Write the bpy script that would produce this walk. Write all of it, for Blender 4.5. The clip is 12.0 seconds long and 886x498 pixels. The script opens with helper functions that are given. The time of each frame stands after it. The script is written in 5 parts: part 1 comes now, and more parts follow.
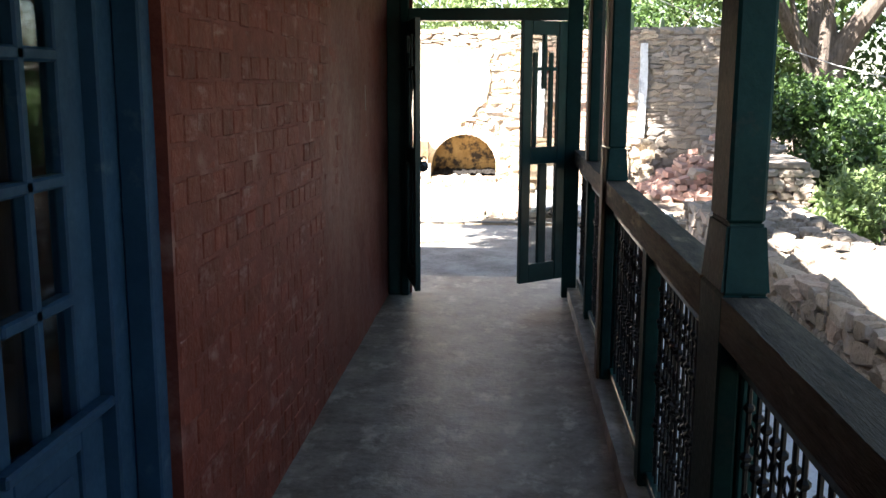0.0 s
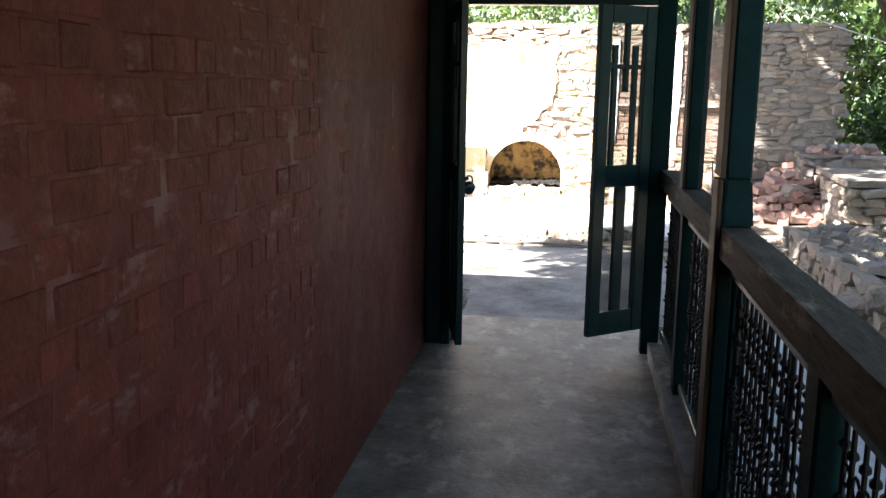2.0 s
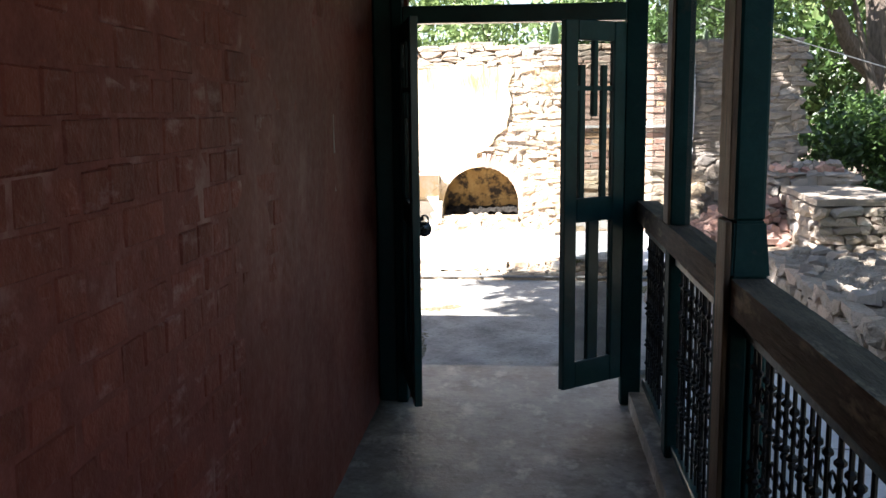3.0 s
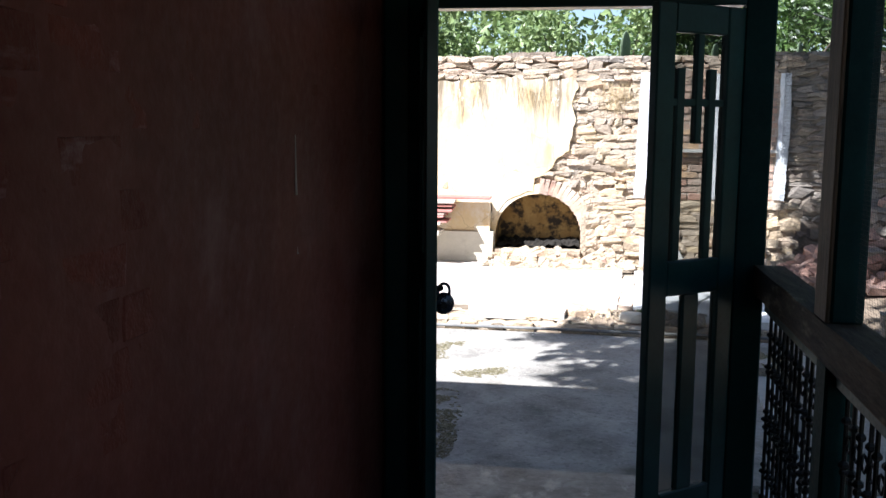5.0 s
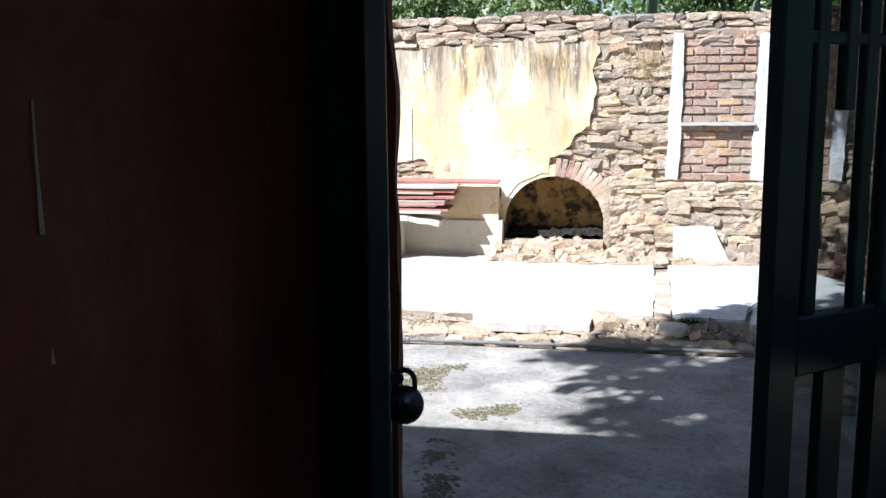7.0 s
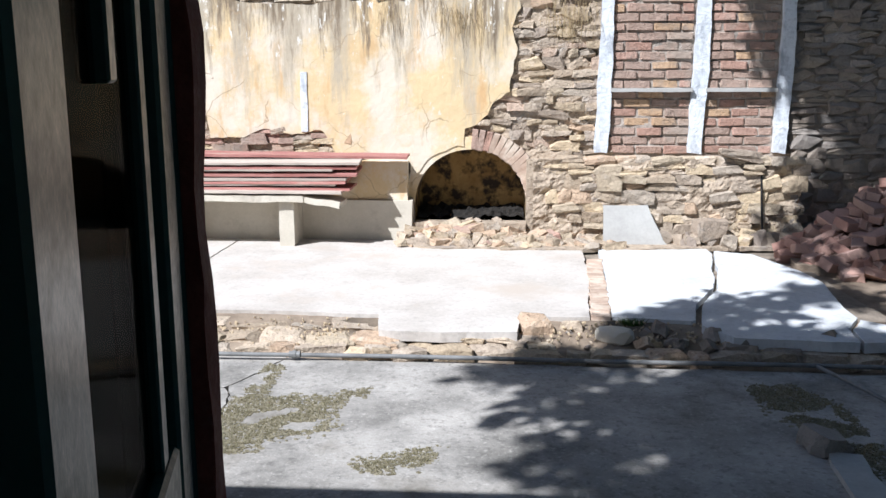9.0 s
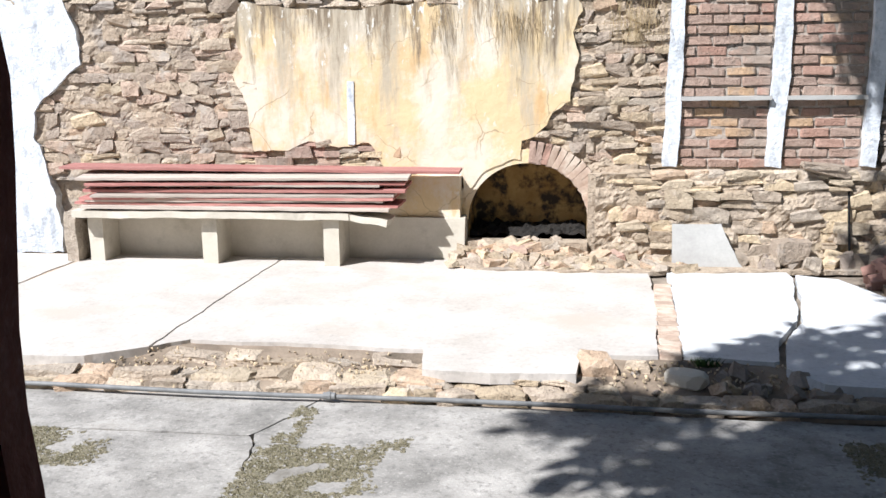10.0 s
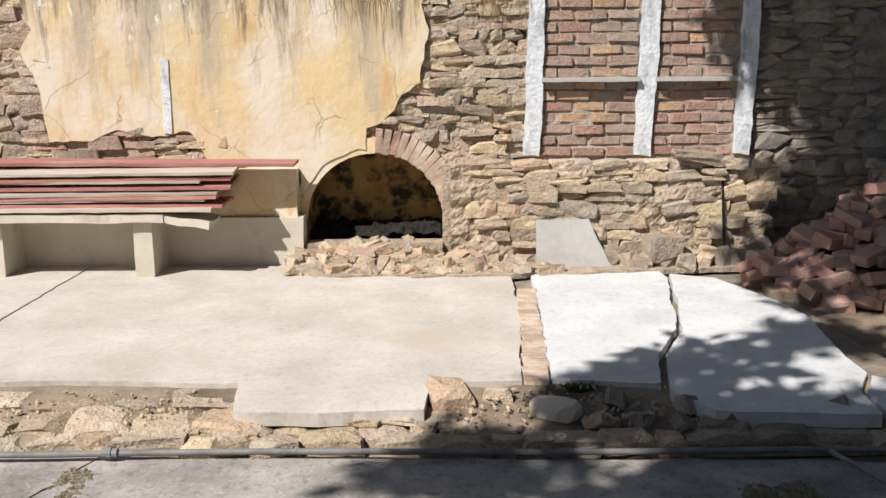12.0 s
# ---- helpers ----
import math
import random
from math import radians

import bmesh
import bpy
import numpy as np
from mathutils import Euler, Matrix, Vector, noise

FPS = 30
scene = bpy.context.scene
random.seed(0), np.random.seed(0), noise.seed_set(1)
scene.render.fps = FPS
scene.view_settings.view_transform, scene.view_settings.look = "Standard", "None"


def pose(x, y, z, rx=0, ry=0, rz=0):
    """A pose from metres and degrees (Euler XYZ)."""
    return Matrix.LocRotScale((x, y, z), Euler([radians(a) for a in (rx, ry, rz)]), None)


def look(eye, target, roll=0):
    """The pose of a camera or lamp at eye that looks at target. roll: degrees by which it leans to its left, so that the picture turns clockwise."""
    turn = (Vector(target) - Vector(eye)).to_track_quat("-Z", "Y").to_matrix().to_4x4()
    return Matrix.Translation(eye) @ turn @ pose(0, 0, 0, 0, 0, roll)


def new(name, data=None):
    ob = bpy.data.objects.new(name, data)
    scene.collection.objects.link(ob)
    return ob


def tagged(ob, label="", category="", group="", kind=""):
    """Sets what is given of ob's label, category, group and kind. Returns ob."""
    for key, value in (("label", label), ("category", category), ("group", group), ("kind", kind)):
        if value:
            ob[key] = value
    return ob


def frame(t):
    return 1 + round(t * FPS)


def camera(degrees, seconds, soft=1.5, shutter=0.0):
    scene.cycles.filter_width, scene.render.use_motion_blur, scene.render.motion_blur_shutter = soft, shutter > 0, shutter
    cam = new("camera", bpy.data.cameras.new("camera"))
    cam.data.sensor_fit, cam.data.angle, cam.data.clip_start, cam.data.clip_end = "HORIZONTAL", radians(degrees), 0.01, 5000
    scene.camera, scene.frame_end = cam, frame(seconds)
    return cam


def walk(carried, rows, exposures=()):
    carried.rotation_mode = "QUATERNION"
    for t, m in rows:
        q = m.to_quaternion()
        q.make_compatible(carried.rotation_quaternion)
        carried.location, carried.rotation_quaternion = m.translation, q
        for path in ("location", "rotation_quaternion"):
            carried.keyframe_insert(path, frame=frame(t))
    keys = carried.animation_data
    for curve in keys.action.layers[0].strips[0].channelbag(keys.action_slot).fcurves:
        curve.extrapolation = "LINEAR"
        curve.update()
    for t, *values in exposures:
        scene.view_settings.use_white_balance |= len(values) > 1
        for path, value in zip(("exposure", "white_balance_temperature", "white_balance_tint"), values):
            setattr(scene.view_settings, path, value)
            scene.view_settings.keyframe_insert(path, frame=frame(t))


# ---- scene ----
cam = camera(50.9, 12.0)
PATH = [
    (0, (0.054, -0.734, 1.603), (-0.082, 1.231, 1.254), 0.2),
    (0.5, (0.082, -0.362, 1.612), (-0.163, 1.59, 1.249), 1.3),
    (1, (0.045, 0.03, 1.605), (-0.089, 1.998, 1.274), -0.4),
    (1.5, (0.016, 0.347, 1.591), (-0.126, 2.312, 1.243), -0.9),
    (2, (0.027, 0.661, 1.604), (-0.241, 2.611, 1.253), 1.0),
    (2.5, (-0.004, 0.99, 1.606), (-0.251, 2.952, 1.308), 2.1),
    (2.7, (-0.027, 1.093, 1.614), (-0.204, 3.063, 1.317), -0.5),
    (4.5, (-0.08, 2.337, 1.637), (-0.242, 4.305, 1.323), -0.5),
    (5, (-0.072, 2.71, 1.630), (-0.373, 4.67, 1.365), 0.4),
    (5.5, (-0.057, 3.057, 1.615), (-0.346, 5.005, 1.271), 1.9),
    (6, (-0.14, 3.403, 1.61), (-0.365, 5.362, 1.274), -1.4),
    (6.5, (-0.164, 3.785, 1.604), (-0.494, 5.733, 1.291), -0.3),
    (8.3, (-0.266, 4.809, 1.575), (-0.519, 6.756, 1.19), 0.5),
    (8.5, (-0.259, 4.928, 1.577), (-0.485, 6.872, 1.165), 1.2),
    (9, (-0.29, 5.204, 1.585), (-0.425, 7.161, 1.195), -0.2),
    (9.5, (-0.298, 5.468, 1.627), (-0.425, 7.424, 1.228), -0.5),
    (10, (-0.27, 5.743, 1.628), (-0.537, 7.687, 1.244), -0.7),
    (10.5, (-0.225, 6.046, 1.593), (-0.457, 7.988, 1.178), -1.8),
    (11, (-0.255, 6.261, 1.589), (-0.422, 8.202, 1.138), -3.3),
    (11.5, (-0.131, 6.463, 1.562), (-0.246, 8.409, 1.114), -1.6),
    (12, (-0.162, 6.652, 1.515), (-0.15, 8.611, 1.114), -0.4),
]
EXPOSURES = [(0.0, 3.17, 6550, 12), (1.5, 3.05, 6500, 12), (2.5, 2.8, 6400, 12), (4.5, 1.95, 6000, 11), (5.5, 1.58, 5800, 11), (6.0, 1.5, 5750, 10), (6.5, 1.3, 5750, 10), (8.5, 1.0, 5700, 10),
             (9.0, 0.75, 5750, 10), (9.5, 0.62, 5850, 10), (10.0, 0.83, 5950, 10), (10.5, 0.62, 6200, 10), (11.0, 0.55, 6450, 10), (12.0, 0.38, 6600, 11)]
walk(cam, [(t, look(eye, target, roll)) for t, eye, target, roll in PATH], EXPOSURES)

# ---- light ----
SUN_WAY = Vector((0.95, 1.0, -1.5)).normalized()
world = bpy.data.worlds.new("sky")
scene.world = world
world.use_nodes = True
wn = world.node_tree.nodes
sky = wn.new("ShaderNodeTexSky")
sky.sky_type = "NISHITA"
sky.sun_disc = False
sky.sun_elevation = math.asin(-SUN_WAY.z)
sky.sun_rotation = math.atan2(-SUN_WAY.x, -SUN_WAY.y)
wn["Background"].inputs["Strength"].default_value = 0.055
world.node_tree.links.new(sky.outputs["Color"], wn["Background"].inputs["Color"])
sun_data = bpy.data.lights.new("sun", "SUN")
sun_data.energy, sun_data.angle, sun_data.color = 5.0, radians(0.55), (1.0, 0.965, 0.925)
sun = new("sun", sun_data)
sun.matrix_world = look(-SUN_WAY * 30, (0, 0, 0))


# ---- materials ----
def mat(name, dark, light, scale=6.0, rough=0.85, bump=0.3, fine=60.0, spread=0.0, stain=None, stain_scale=1.5, stain_at=0.55,
        stretch=(1, 1, 1), metal=0.0, island=False, stain_stretch=(1, 1, 1), depth=0.01, ramp=None, grit=0.0):
    """Two-scale mottled surface. spread: how far pieces differ; stain: a second colour in patches; ramp: colours picked piece by piece."""
    m = bpy.data.materials.new(name)
    m.use_nodes = True
    n, l = m.node_tree.nodes, m.node_tree.links
    b = n["Principled BSDF"]
    geo = n.new("ShaderNodeNewGeometry")
    mp = n.new("ShaderNodeMapping")
    mp.inputs["Scale"].default_value = stretch
    l.new(geo.outputs["Position"], mp.inputs["Vector"])

    def tex(sc, detail, src=mp):
        t = n.new("ShaderNodeTexNoise")
        t.inputs["Scale"].default_value, t.inputs["Detail"].default_value, t.inputs["Roughness"].default_value = sc, detail, 0.65
        l.new(src.outputs["Vector"], t.inputs["Vector"])
        return t.outputs["Fac"]

    def mix(fac, a, c, kind="MIX"):
        x = n.new("ShaderNodeMix")
        x.data_type, x.blend_type = "RGBA", kind
        for sock, v in ((x.inputs[0], fac), (x.inputs[6], a), (x.inputs[7], c)):
            if isinstance(v, (int, float)):
                sock.default_value = v
            elif isinstance(v, tuple):
                sock.default_value = (*v, 1)
            else:
                l.new(v, sock)
        return x.outputs[2]

    def span(fac, lo, hi, a=0.0, c=1.0):
        x = n.new("ShaderNodeMapRange")
        for key, v in (("From Min", lo), ("From Max", hi), ("To Min", a), ("To Max", c)):
            x.inputs[key].default_value = v
        l.new(fac, x.inputs["Value"])
        return x.outputs["Result"]

    big, small = tex(scale, 5), tex(fine, 3)
    if island:
        rnd = geo.outputs["Random Per Island"]
    else:
        rnd = n.new("ShaderNodeObjectInfo").outputs["Random"]
    col = mix(span(big, 0.3, 0.7), dark, light)
    if ramp:
        cr = n.new("ShaderNodeValToRGB")
        cr.color_ramp.interpolation = "CONSTANT"
        while len(cr.color_ramp.elements) < len(ramp):
            cr.color_ramp.elements.new(0.5)
        for i, c in enumerate(ramp):
            cr.color_ramp.elements[i].position = i / len(ramp)
            cr.color_ramp.elements[i].color = (*c, 1)
        l.new(rnd, cr.inputs["Fac"])
        col = mix(0.6, col, cr.outputs["Color"])
    col = mix(span(small, 0.25, 0.75, 0.0, 0.35), col, mix(0.5, col, dark, "MULTIPLY"))
    if grit:
        col = mix(span(tex(fine * 0.55, 6), 0.52, 0.66, 0.0, grit), col, tuple(v * 0.35 for v in dark))
        col = mix(span(tex(fine * 0.8, 5), 0.56, 0.70, 0.0, grit * 0.7), col, tuple(min(v * 1.35, 0.8) for v in light))
    if stain:
        ms = n.new("ShaderNodeMapping")
        ms.inputs["Scale"].default_value = stain_stretch
        l.new(geo.outputs["Position"], ms.inputs["Vector"])
        col = mix(span(tex(stain_scale, 6, ms), stain_at, stain_at + 0.13), col, stain)
    if spread:
        hsv = n.new("ShaderNodeHueSaturation")
        l.new(col, hsv.inputs["Color"])
        l.new(span(rnd, 0, 1, 1 - spread, 1 + spread), hsv.inputs["Value"])
        col = hsv.outputs["Color"]
    l.new(col, b.inputs["Base Color"])
    l.new(span(small, 0.2, 0.8, max(rough - 0.12, 0.05), min(rough + 0.1, 1)), b.inputs["Roughness"])
    b.inputs["Metallic"].default_value = metal
    b.inputs["Specular IOR Level"].default_value = 0.3
    if bump:
        add = n.new("ShaderNodeMath")
        add.operation = "MULTIPLY_ADD"
        add.inputs[1].default_value = 0.4
        l.new(small, add.inputs[0])
        l.new(big, add.inputs[2])
        bp = n.new("ShaderNodeBump")
        bp.inputs["Strength"].default_value, bp.inputs["Distance"].default_value = bump, depth
        l.new(add.outputs["Value"], bp.inputs["Height"])
        l.new(bp.outputs["Normal"], b.inputs["Normal"])
    return m


def leaf_mat(name, dark, light):
    m = bpy.data.materials.new(name)
    m.use_nodes = True
    n, l = m.node_tree.nodes, m.node_tree.links
    n.remove(n["Principled BSDF"])
    geo, cr = n.new("ShaderNodeNewGeometry"), n.new("ShaderNodeValToRGB")
    cr.color_ramp.elements[0].color, cr.color_ramp.elements[1].color = (*dark, 1), (*light, 1)
    l.new(geo.outputs["Random Per Island"], cr.inputs["Fac"])
    d, t, g, x, y = (n.new("ShaderNode" + k) for k in ("BsdfDiffuse", "BsdfTranslucent", "BsdfGlossy", "MixShader", "MixShader"))
    x.inputs[0].default_value, y.inputs[0].default_value = 0.4, 0.06
    g.inputs["Roughness"].default_value = 0.45
    l.new(cr.outputs["Color"], d.inputs["Color"])
    l.new(cr.outputs["Color"], t.inputs["Color"])
    l.new(d.outputs[0], x.inputs[1])
    l.new(t.outputs[0], x.inputs[2])
    l.new(x.outputs[0], y.inputs[1])
    l.new(g.outputs[0], y.inputs[2])
    l.new(y.outputs[0], n["Material Output"].inputs["Surface"])
    return m


def glass_mat(name, tint, gloss=0.06, rough=0.04):
    m = bpy.data.materials.new(name)
    m.use_nodes = True
    n, l = m.node_tree.nodes, m.node_tree.links
    n.remove(n["Principled BSDF"])
    t, g, x = n.new("ShaderNodeBsdfTransparent"), n.new("ShaderNodeBsdfGlossy"), n.new("ShaderNodeMixShader")
    t.inputs["Color"].default_value = (*tint, 1)
    g.inputs["Roughness"].default_value = rough
    x.inputs[0].default_value = gloss
    l.new(t.outputs[0], x.inputs[1])
    l.new(g.outputs[0], x.inputs[2])
    l.new(x.outputs[0], n["Material Output"].inputs["Surface"])
    return m


def plaster_mat(name, base, pale, warm, grey, black):
    """Old limewash: mottled base, pale bare patches, rust-coloured runs, grey and black water streaks that begin at the wall top."""
    m = mat(name, base, tuple(v * 1.12 for v in base), 3.5, 0.9, 0.7, 18, depth=0.015)
    n, l = m.node_tree.nodes, m.node_tree.links
    b = n["Principled BSDF"]
    col = b.inputs["Base Color"].links[0].from_socket
    geo = n.new("ShaderNodeNewGeometry")
    sep = n.new("ShaderNodeSeparateXYZ")
    l.new(geo.outputs["Position"], sep.inputs[0])

    def layer(col, colour, scale, stretch, lo, hi, rise=None, offset=0.0):
        mp = n.new("ShaderNodeMapping")
        mp.inputs["Scale"].default_value, mp.inputs["Location"].default_value = stretch, (offset, 0, offset)
        l.new(geo.outputs["Position"], mp.inputs["Vector"])
        t = n.new("ShaderNodeTexNoise")
        t.inputs["Scale"].default_value, t.inputs["Detail"].default_value, t.inputs["Roughness"].default_value = scale, 7, 0.7
        l.new(mp.outputs["Vector"], t.inputs["Vector"])
        f = t.outputs["Fac"]
        if rise:
            up = n.new("ShaderNodeMapRange")
            for key, v in zip(("From Min", "From Max", "To Min", "To Max"), rise):
                up.inputs[key].default_value = v
            l.new(sep.outputs["Z"], up.inputs["Value"])
            add = n.new("ShaderNodeMath")
            add.operation = "ADD"
            l.new(f, add.inputs[0])
            l.new(up.outputs[0], add.inputs[1])
            f = add.outputs[0]
        r = n.new("ShaderNodeMapRange")
        r.inputs["From Min"].default_value, r.inputs["From Max"].default_value = lo, hi
        l.new(f, r.inputs["Value"])
        x = n.new("ShaderNodeMix")
        x.data_type = "RGBA"
        l.new(r.outputs[0], x.inputs[0])
        l.new(col, x.inputs[6])
        x.inputs[7].default_value = (*colour, 1)
        return x.outputs[2]

    col = layer(col, pale, 1.5, (1, 1, 0.8), 0.46, 0.58, None, 3.0)
    col = layer(col, warm, 2.6, (1.8, 1, 0.45), 0.54, 0.68, None, 8.0)
    col = layer(col, grey, 2.4, (2.2, 1, 0.35), 0.52, 0.68, (0.9, 2.1, -0.10, 0.12), 1.0)
    col = layer(col, black, 4.0, (2.6, 1, 0.30), 0.535, 0.66, (1.1, 2.2, -0.16, 0.10), 5.0)
    col = layer(col, (0.70, 0.67, 0.60), 9.0, (1.7, 1, 0.55), 0.60, 0.645, (1.2, 2.2, -0.10, 0.05), 17.0)
    col = layer(col, pale, 9.0, (1, 1, 0.9), 0.63, 0.67, None, 13.0)
    warp, vor, gap, keep, both, x = (n.new("ShaderNode" + k) for k in ("TexNoise", "TexVoronoi", "MapRange", "TexNoise", "Math", "Mix"))
    shift = n.new("ShaderNodeVectorMath")
    shift.operation = "MULTIPLY_ADD"
    shift.inputs[1].default_value = (0.35, 0.0, 0.35)
    warp.inputs["Scale"].default_value, warp.inputs["Detail"].default_value = 3.0, 5
    vor.feature, vor.inputs["Scale"].default_value = "DISTANCE_TO_EDGE", 2.6
    gap.inputs["From Min"].default_value, gap.inputs["From Max"].default_value, gap.inputs["To Min"].default_value, gap.inputs["To Max"].default_value = 0.0, 0.013, 0.9, 0.0
    keep.inputs["Scale"].default_value = 1.9
    keep_r = n.new("ShaderNodeMapRange")
    keep_r.inputs["From Min"].default_value, keep_r.inputs["From Max"].default_value = 0.47, 0.56
    both.operation = "MULTIPLY"
    x.data_type = "RGBA"
    x.inputs[7].default_value = (0.32, 0.24, 0.15, 1)
    l.new(geo.outputs["Position"], warp.inputs["Vector"])
    l.new(warp.outputs["Color"], shift.inputs[0])
    l.new(geo.outputs["Position"], shift.inputs[2])
    l.new(shift.outputs[0], vor.inputs["Vector"])
    l.new(vor.outputs["Distance"], gap.inputs["Value"])
    l.new(geo.outputs["Position"], keep.inputs["Vector"])
    l.new(keep.outputs["Fac"], keep_r.inputs["Value"])
    l.new(gap.outputs[0], both.inputs[0])
    l.new(keep_r.outputs[0], both.inputs[1])
    l.new(both.outputs[0], x.inputs[0])
    l.new(col, x.inputs[6])
    l.new(x.outputs[2], b.inputs["Base Color"])
    return m


M_FLOOR = mat("worn_concrete", (0.17, 0.152, 0.13), (0.44, 0.40, 0.345), 4.5, 0.52, 0.6, 30, depth=0.012, grit=0.35, stain=(0.56, 0.515, 0.45), stain_scale=5, stain_at=0.55, stain_stretch=(1.3, 0.8, 1))
RED = dict(dark=(0.150, 0.029, 0.018), light=(0.235, 0.056, 0.036), scale=7, rough=0.68, bump=0.7, fine=34, depth=0.02, spread=0.16, stain=(0.30, 0.15, 0.135), stain_scale=8, stain_stretch=(1, 0.55, 1.7), stain_at=0.565)
M_RED = mat("red_painted_brick", island=True, **RED)
M_RED_PIECE = mat("red_painted_brick_piece", **RED)
M_RED_COAT = mat("smooth_red_paint_coat", (0.150, 0.032, 0.021), (0.215, 0.056, 0.038), 3.2, 0.62, 0.5, 26, depth=0.012, stain=(0.215, 0.082, 0.068), stain_scale=3.4, stain_stretch=(1, 1, 0.6), stain_at=0.56)
M_DRIP = mat("white_paint_drip", (0.42, 0.36, 0.34), (0.6, 0.54, 0.5), 20, 0.6, 0.0, 60)
M_RED_JOINT = mat("red_painted_mortar", (0.15, 0.032, 0.024), (0.24, 0.066, 0.05), 12, 0.75, 0.5, 80, stain=(0.30, 0.15, 0.13), stain_scale=4, stain_at=0.56)
M_BLUE = mat("blue_gloss_paint", (0.024, 0.066, 0.130), (0.042, 0.108, 0.198), 5, 0.42, 0.15, 50, stain=(0.10, 0.17, 0.23), stain_scale=6, stain_at=0.62)
M_GREEN = mat("dark_green_gloss_paint", (0.005, 0.036, 0.037), (0.010, 0.062, 0.06), 6, 0.4, 0.15, 60, stain=(0.03, 0.05, 0.045), stain_scale=8, stain_at=0.62)
# darker, duller copy of the green paint; puts corridor shade into posts and jambs
M_POST = mat("shaded_green_paint", (0.005, 0.027, 0.027), (0.009, 0.045, 0.043), 6, 0.62, 0.25, 60, stain=(0.03, 0.04, 0.035), stain_scale=8, stain_at=0.62)
gloss = M_GREEN.node_tree.nodes["Principled BSDF"]
gloss.inputs["Coat Weight"].default_value, gloss.inputs["Coat Roughness"].default_value = 0.35, 0.25
for m in (M_POST, M_BLUE):
    m.node_tree.nodes["Principled BSDF"].inputs["Specular IOR Level"].default_value = 0.12
M_RAIL = mat("weathered_rail_wood", (0.035, 0.028, 0.022), (0.15, 0.115, 0.08), 7, 0.75, 0.8, 60, stretch=(6, 0.6, 6), grit=0.5, stain=(0.36, 0.285, 0.20), stain_scale=5, stain_at=0.60, stain_stretch=(2, 0.6, 2))
M_BATTEN = mat("brown_wood", (0.055, 0.034, 0.021), (0.18, 0.115, 0.07), 8, 0.6, 0.4, 60, stretch=(6, 6, 0.5))
M_IRON = mat("dark_cast_iron", (0.012, 0.013, 0.014), (0.03, 0.03, 0.03), 10, 0.5, 0.2, 90, metal=0.6)
M_WIRE = mat("dull_wire", (0.05, 0.045, 0.04), (0.10, 0.09, 0.08), 20, 0.6, 0.0, 90, metal=0.5)
M_LOCK = mat("padlock_steel", (0.05, 0.06, 0.08), (0.12, 0.14, 0.18), 20, 0.3, 0.1, 90, metal=0.9)
M_GLASS = glass_mat("dusty_glass", (0.58, 0.59, 0.58), 0.015, 0.04)
M_DARKGLASS = glass_mat("old_window_glass", (0.80, 0.82, 0.82), 0.10)
M_CURTAIN = mat("brown_curtain", (0.16, 0.10, 0.085), (0.32, 0.22, 0.19), 4, 0.95, 0.2, 40, stretch=(1, 5, 0.3))
# ceiling is out of view; dark colour chosen to cut bounced light
M_CEIL = mat("dark_unseen_ceiling", (0.05, 0.04, 0.032), (0.10, 0.08, 0.06), 4, 0.85, 0.3, 40, stretch=(5, 0.5, 1))
M_ROOF = mat("roof_stone", (0.2, 0.18, 0.16), (0.34, 0.31, 0.28), 2, 0.9, 0.3, 30)
M_PAVE = mat("grey_courtyard_concrete", (0.18, 0.17, 0.153), (0.50, 0.47, 0.43), 2.2, 0.88, 0.9, 55, stain=(0.15, 0.135, 0.11), stain_scale=1.1, stain_at=0.56, grit=0.42)
M_SLAB = mat("pale_sunlit_concrete", (0.44, 0.40, 0.355), (0.60, 0.56, 0.515), 2.2, 0.85, 0.4, 50, grit=0.22, stain=(0.46, 0.40, 0.34), stain_scale=1.4, stain_at=0.55)
M_SLAB2 = mat("blue_white_concrete", (0.50, 0.51, 0.515), (0.68, 0.69, 0.69), 2.4, 0.8, 0.35, 45, grit=0.22, stain=(0.50, 0.475, 0.44), stain_scale=2.2, stain_at=0.60)
M_DUSTBRICK = mat("dusty_faded_brick", (0.40, 0.29, 0.22), (0.54, 0.43, 0.34), 12, 0.95, 0.6, 60, spread=0.1, stain=(0.55, 0.46, 0.37), stain_scale=6, stain_at=0.5)
M_EARTH = mat("dry_earth", (0.16, 0.12, 0.085), (0.34, 0.27, 0.20), 4, 0.95, 0.8, 50, stain=(0.12, 0.095, 0.07), stain_scale=1.3, stain_at=0.52, depth=0.02)
M_GROUND = mat("leaf_litter_ground", (0.09, 0.07, 0.05), (0.24, 0.19, 0.14), 3, 0.95, 0.9, 40, stain=(0.06, 0.075, 0.035), stain_scale=0.8, stain_at=0.55, depth=0.03)
M_CAP = mat("weathered_mortar_capping", (0.17, 0.14, 0.11), (0.42, 0.36, 0.29), 6, 0.95, 1.0, 42, depth=0.04, grit=0.6, stain=(0.10, 0.085, 0.07), stain_scale=3, stain_at=0.56)
M_BRICKMORTAR = mat("pale_grey_brick_mortar", (0.31, 0.265, 0.225), (0.47, 0.41, 0.35), 10, 0.95, 1.0, 60, depth=0.02, grit=0.4, stain=(0.20, 0.175, 0.155), stain_scale=2.2, stain_at=0.54)
STONES = [(0.52, 0.41, 0.28), (0.44, 0.35, 0.26), (0.54, 0.45, 0.33), (0.42, 0.37, 0.32), (0.52, 0.36, 0.25), (0.36, 0.30, 0.25), (0.58, 0.46, 0.30), (0.46, 0.38, 0.30)]
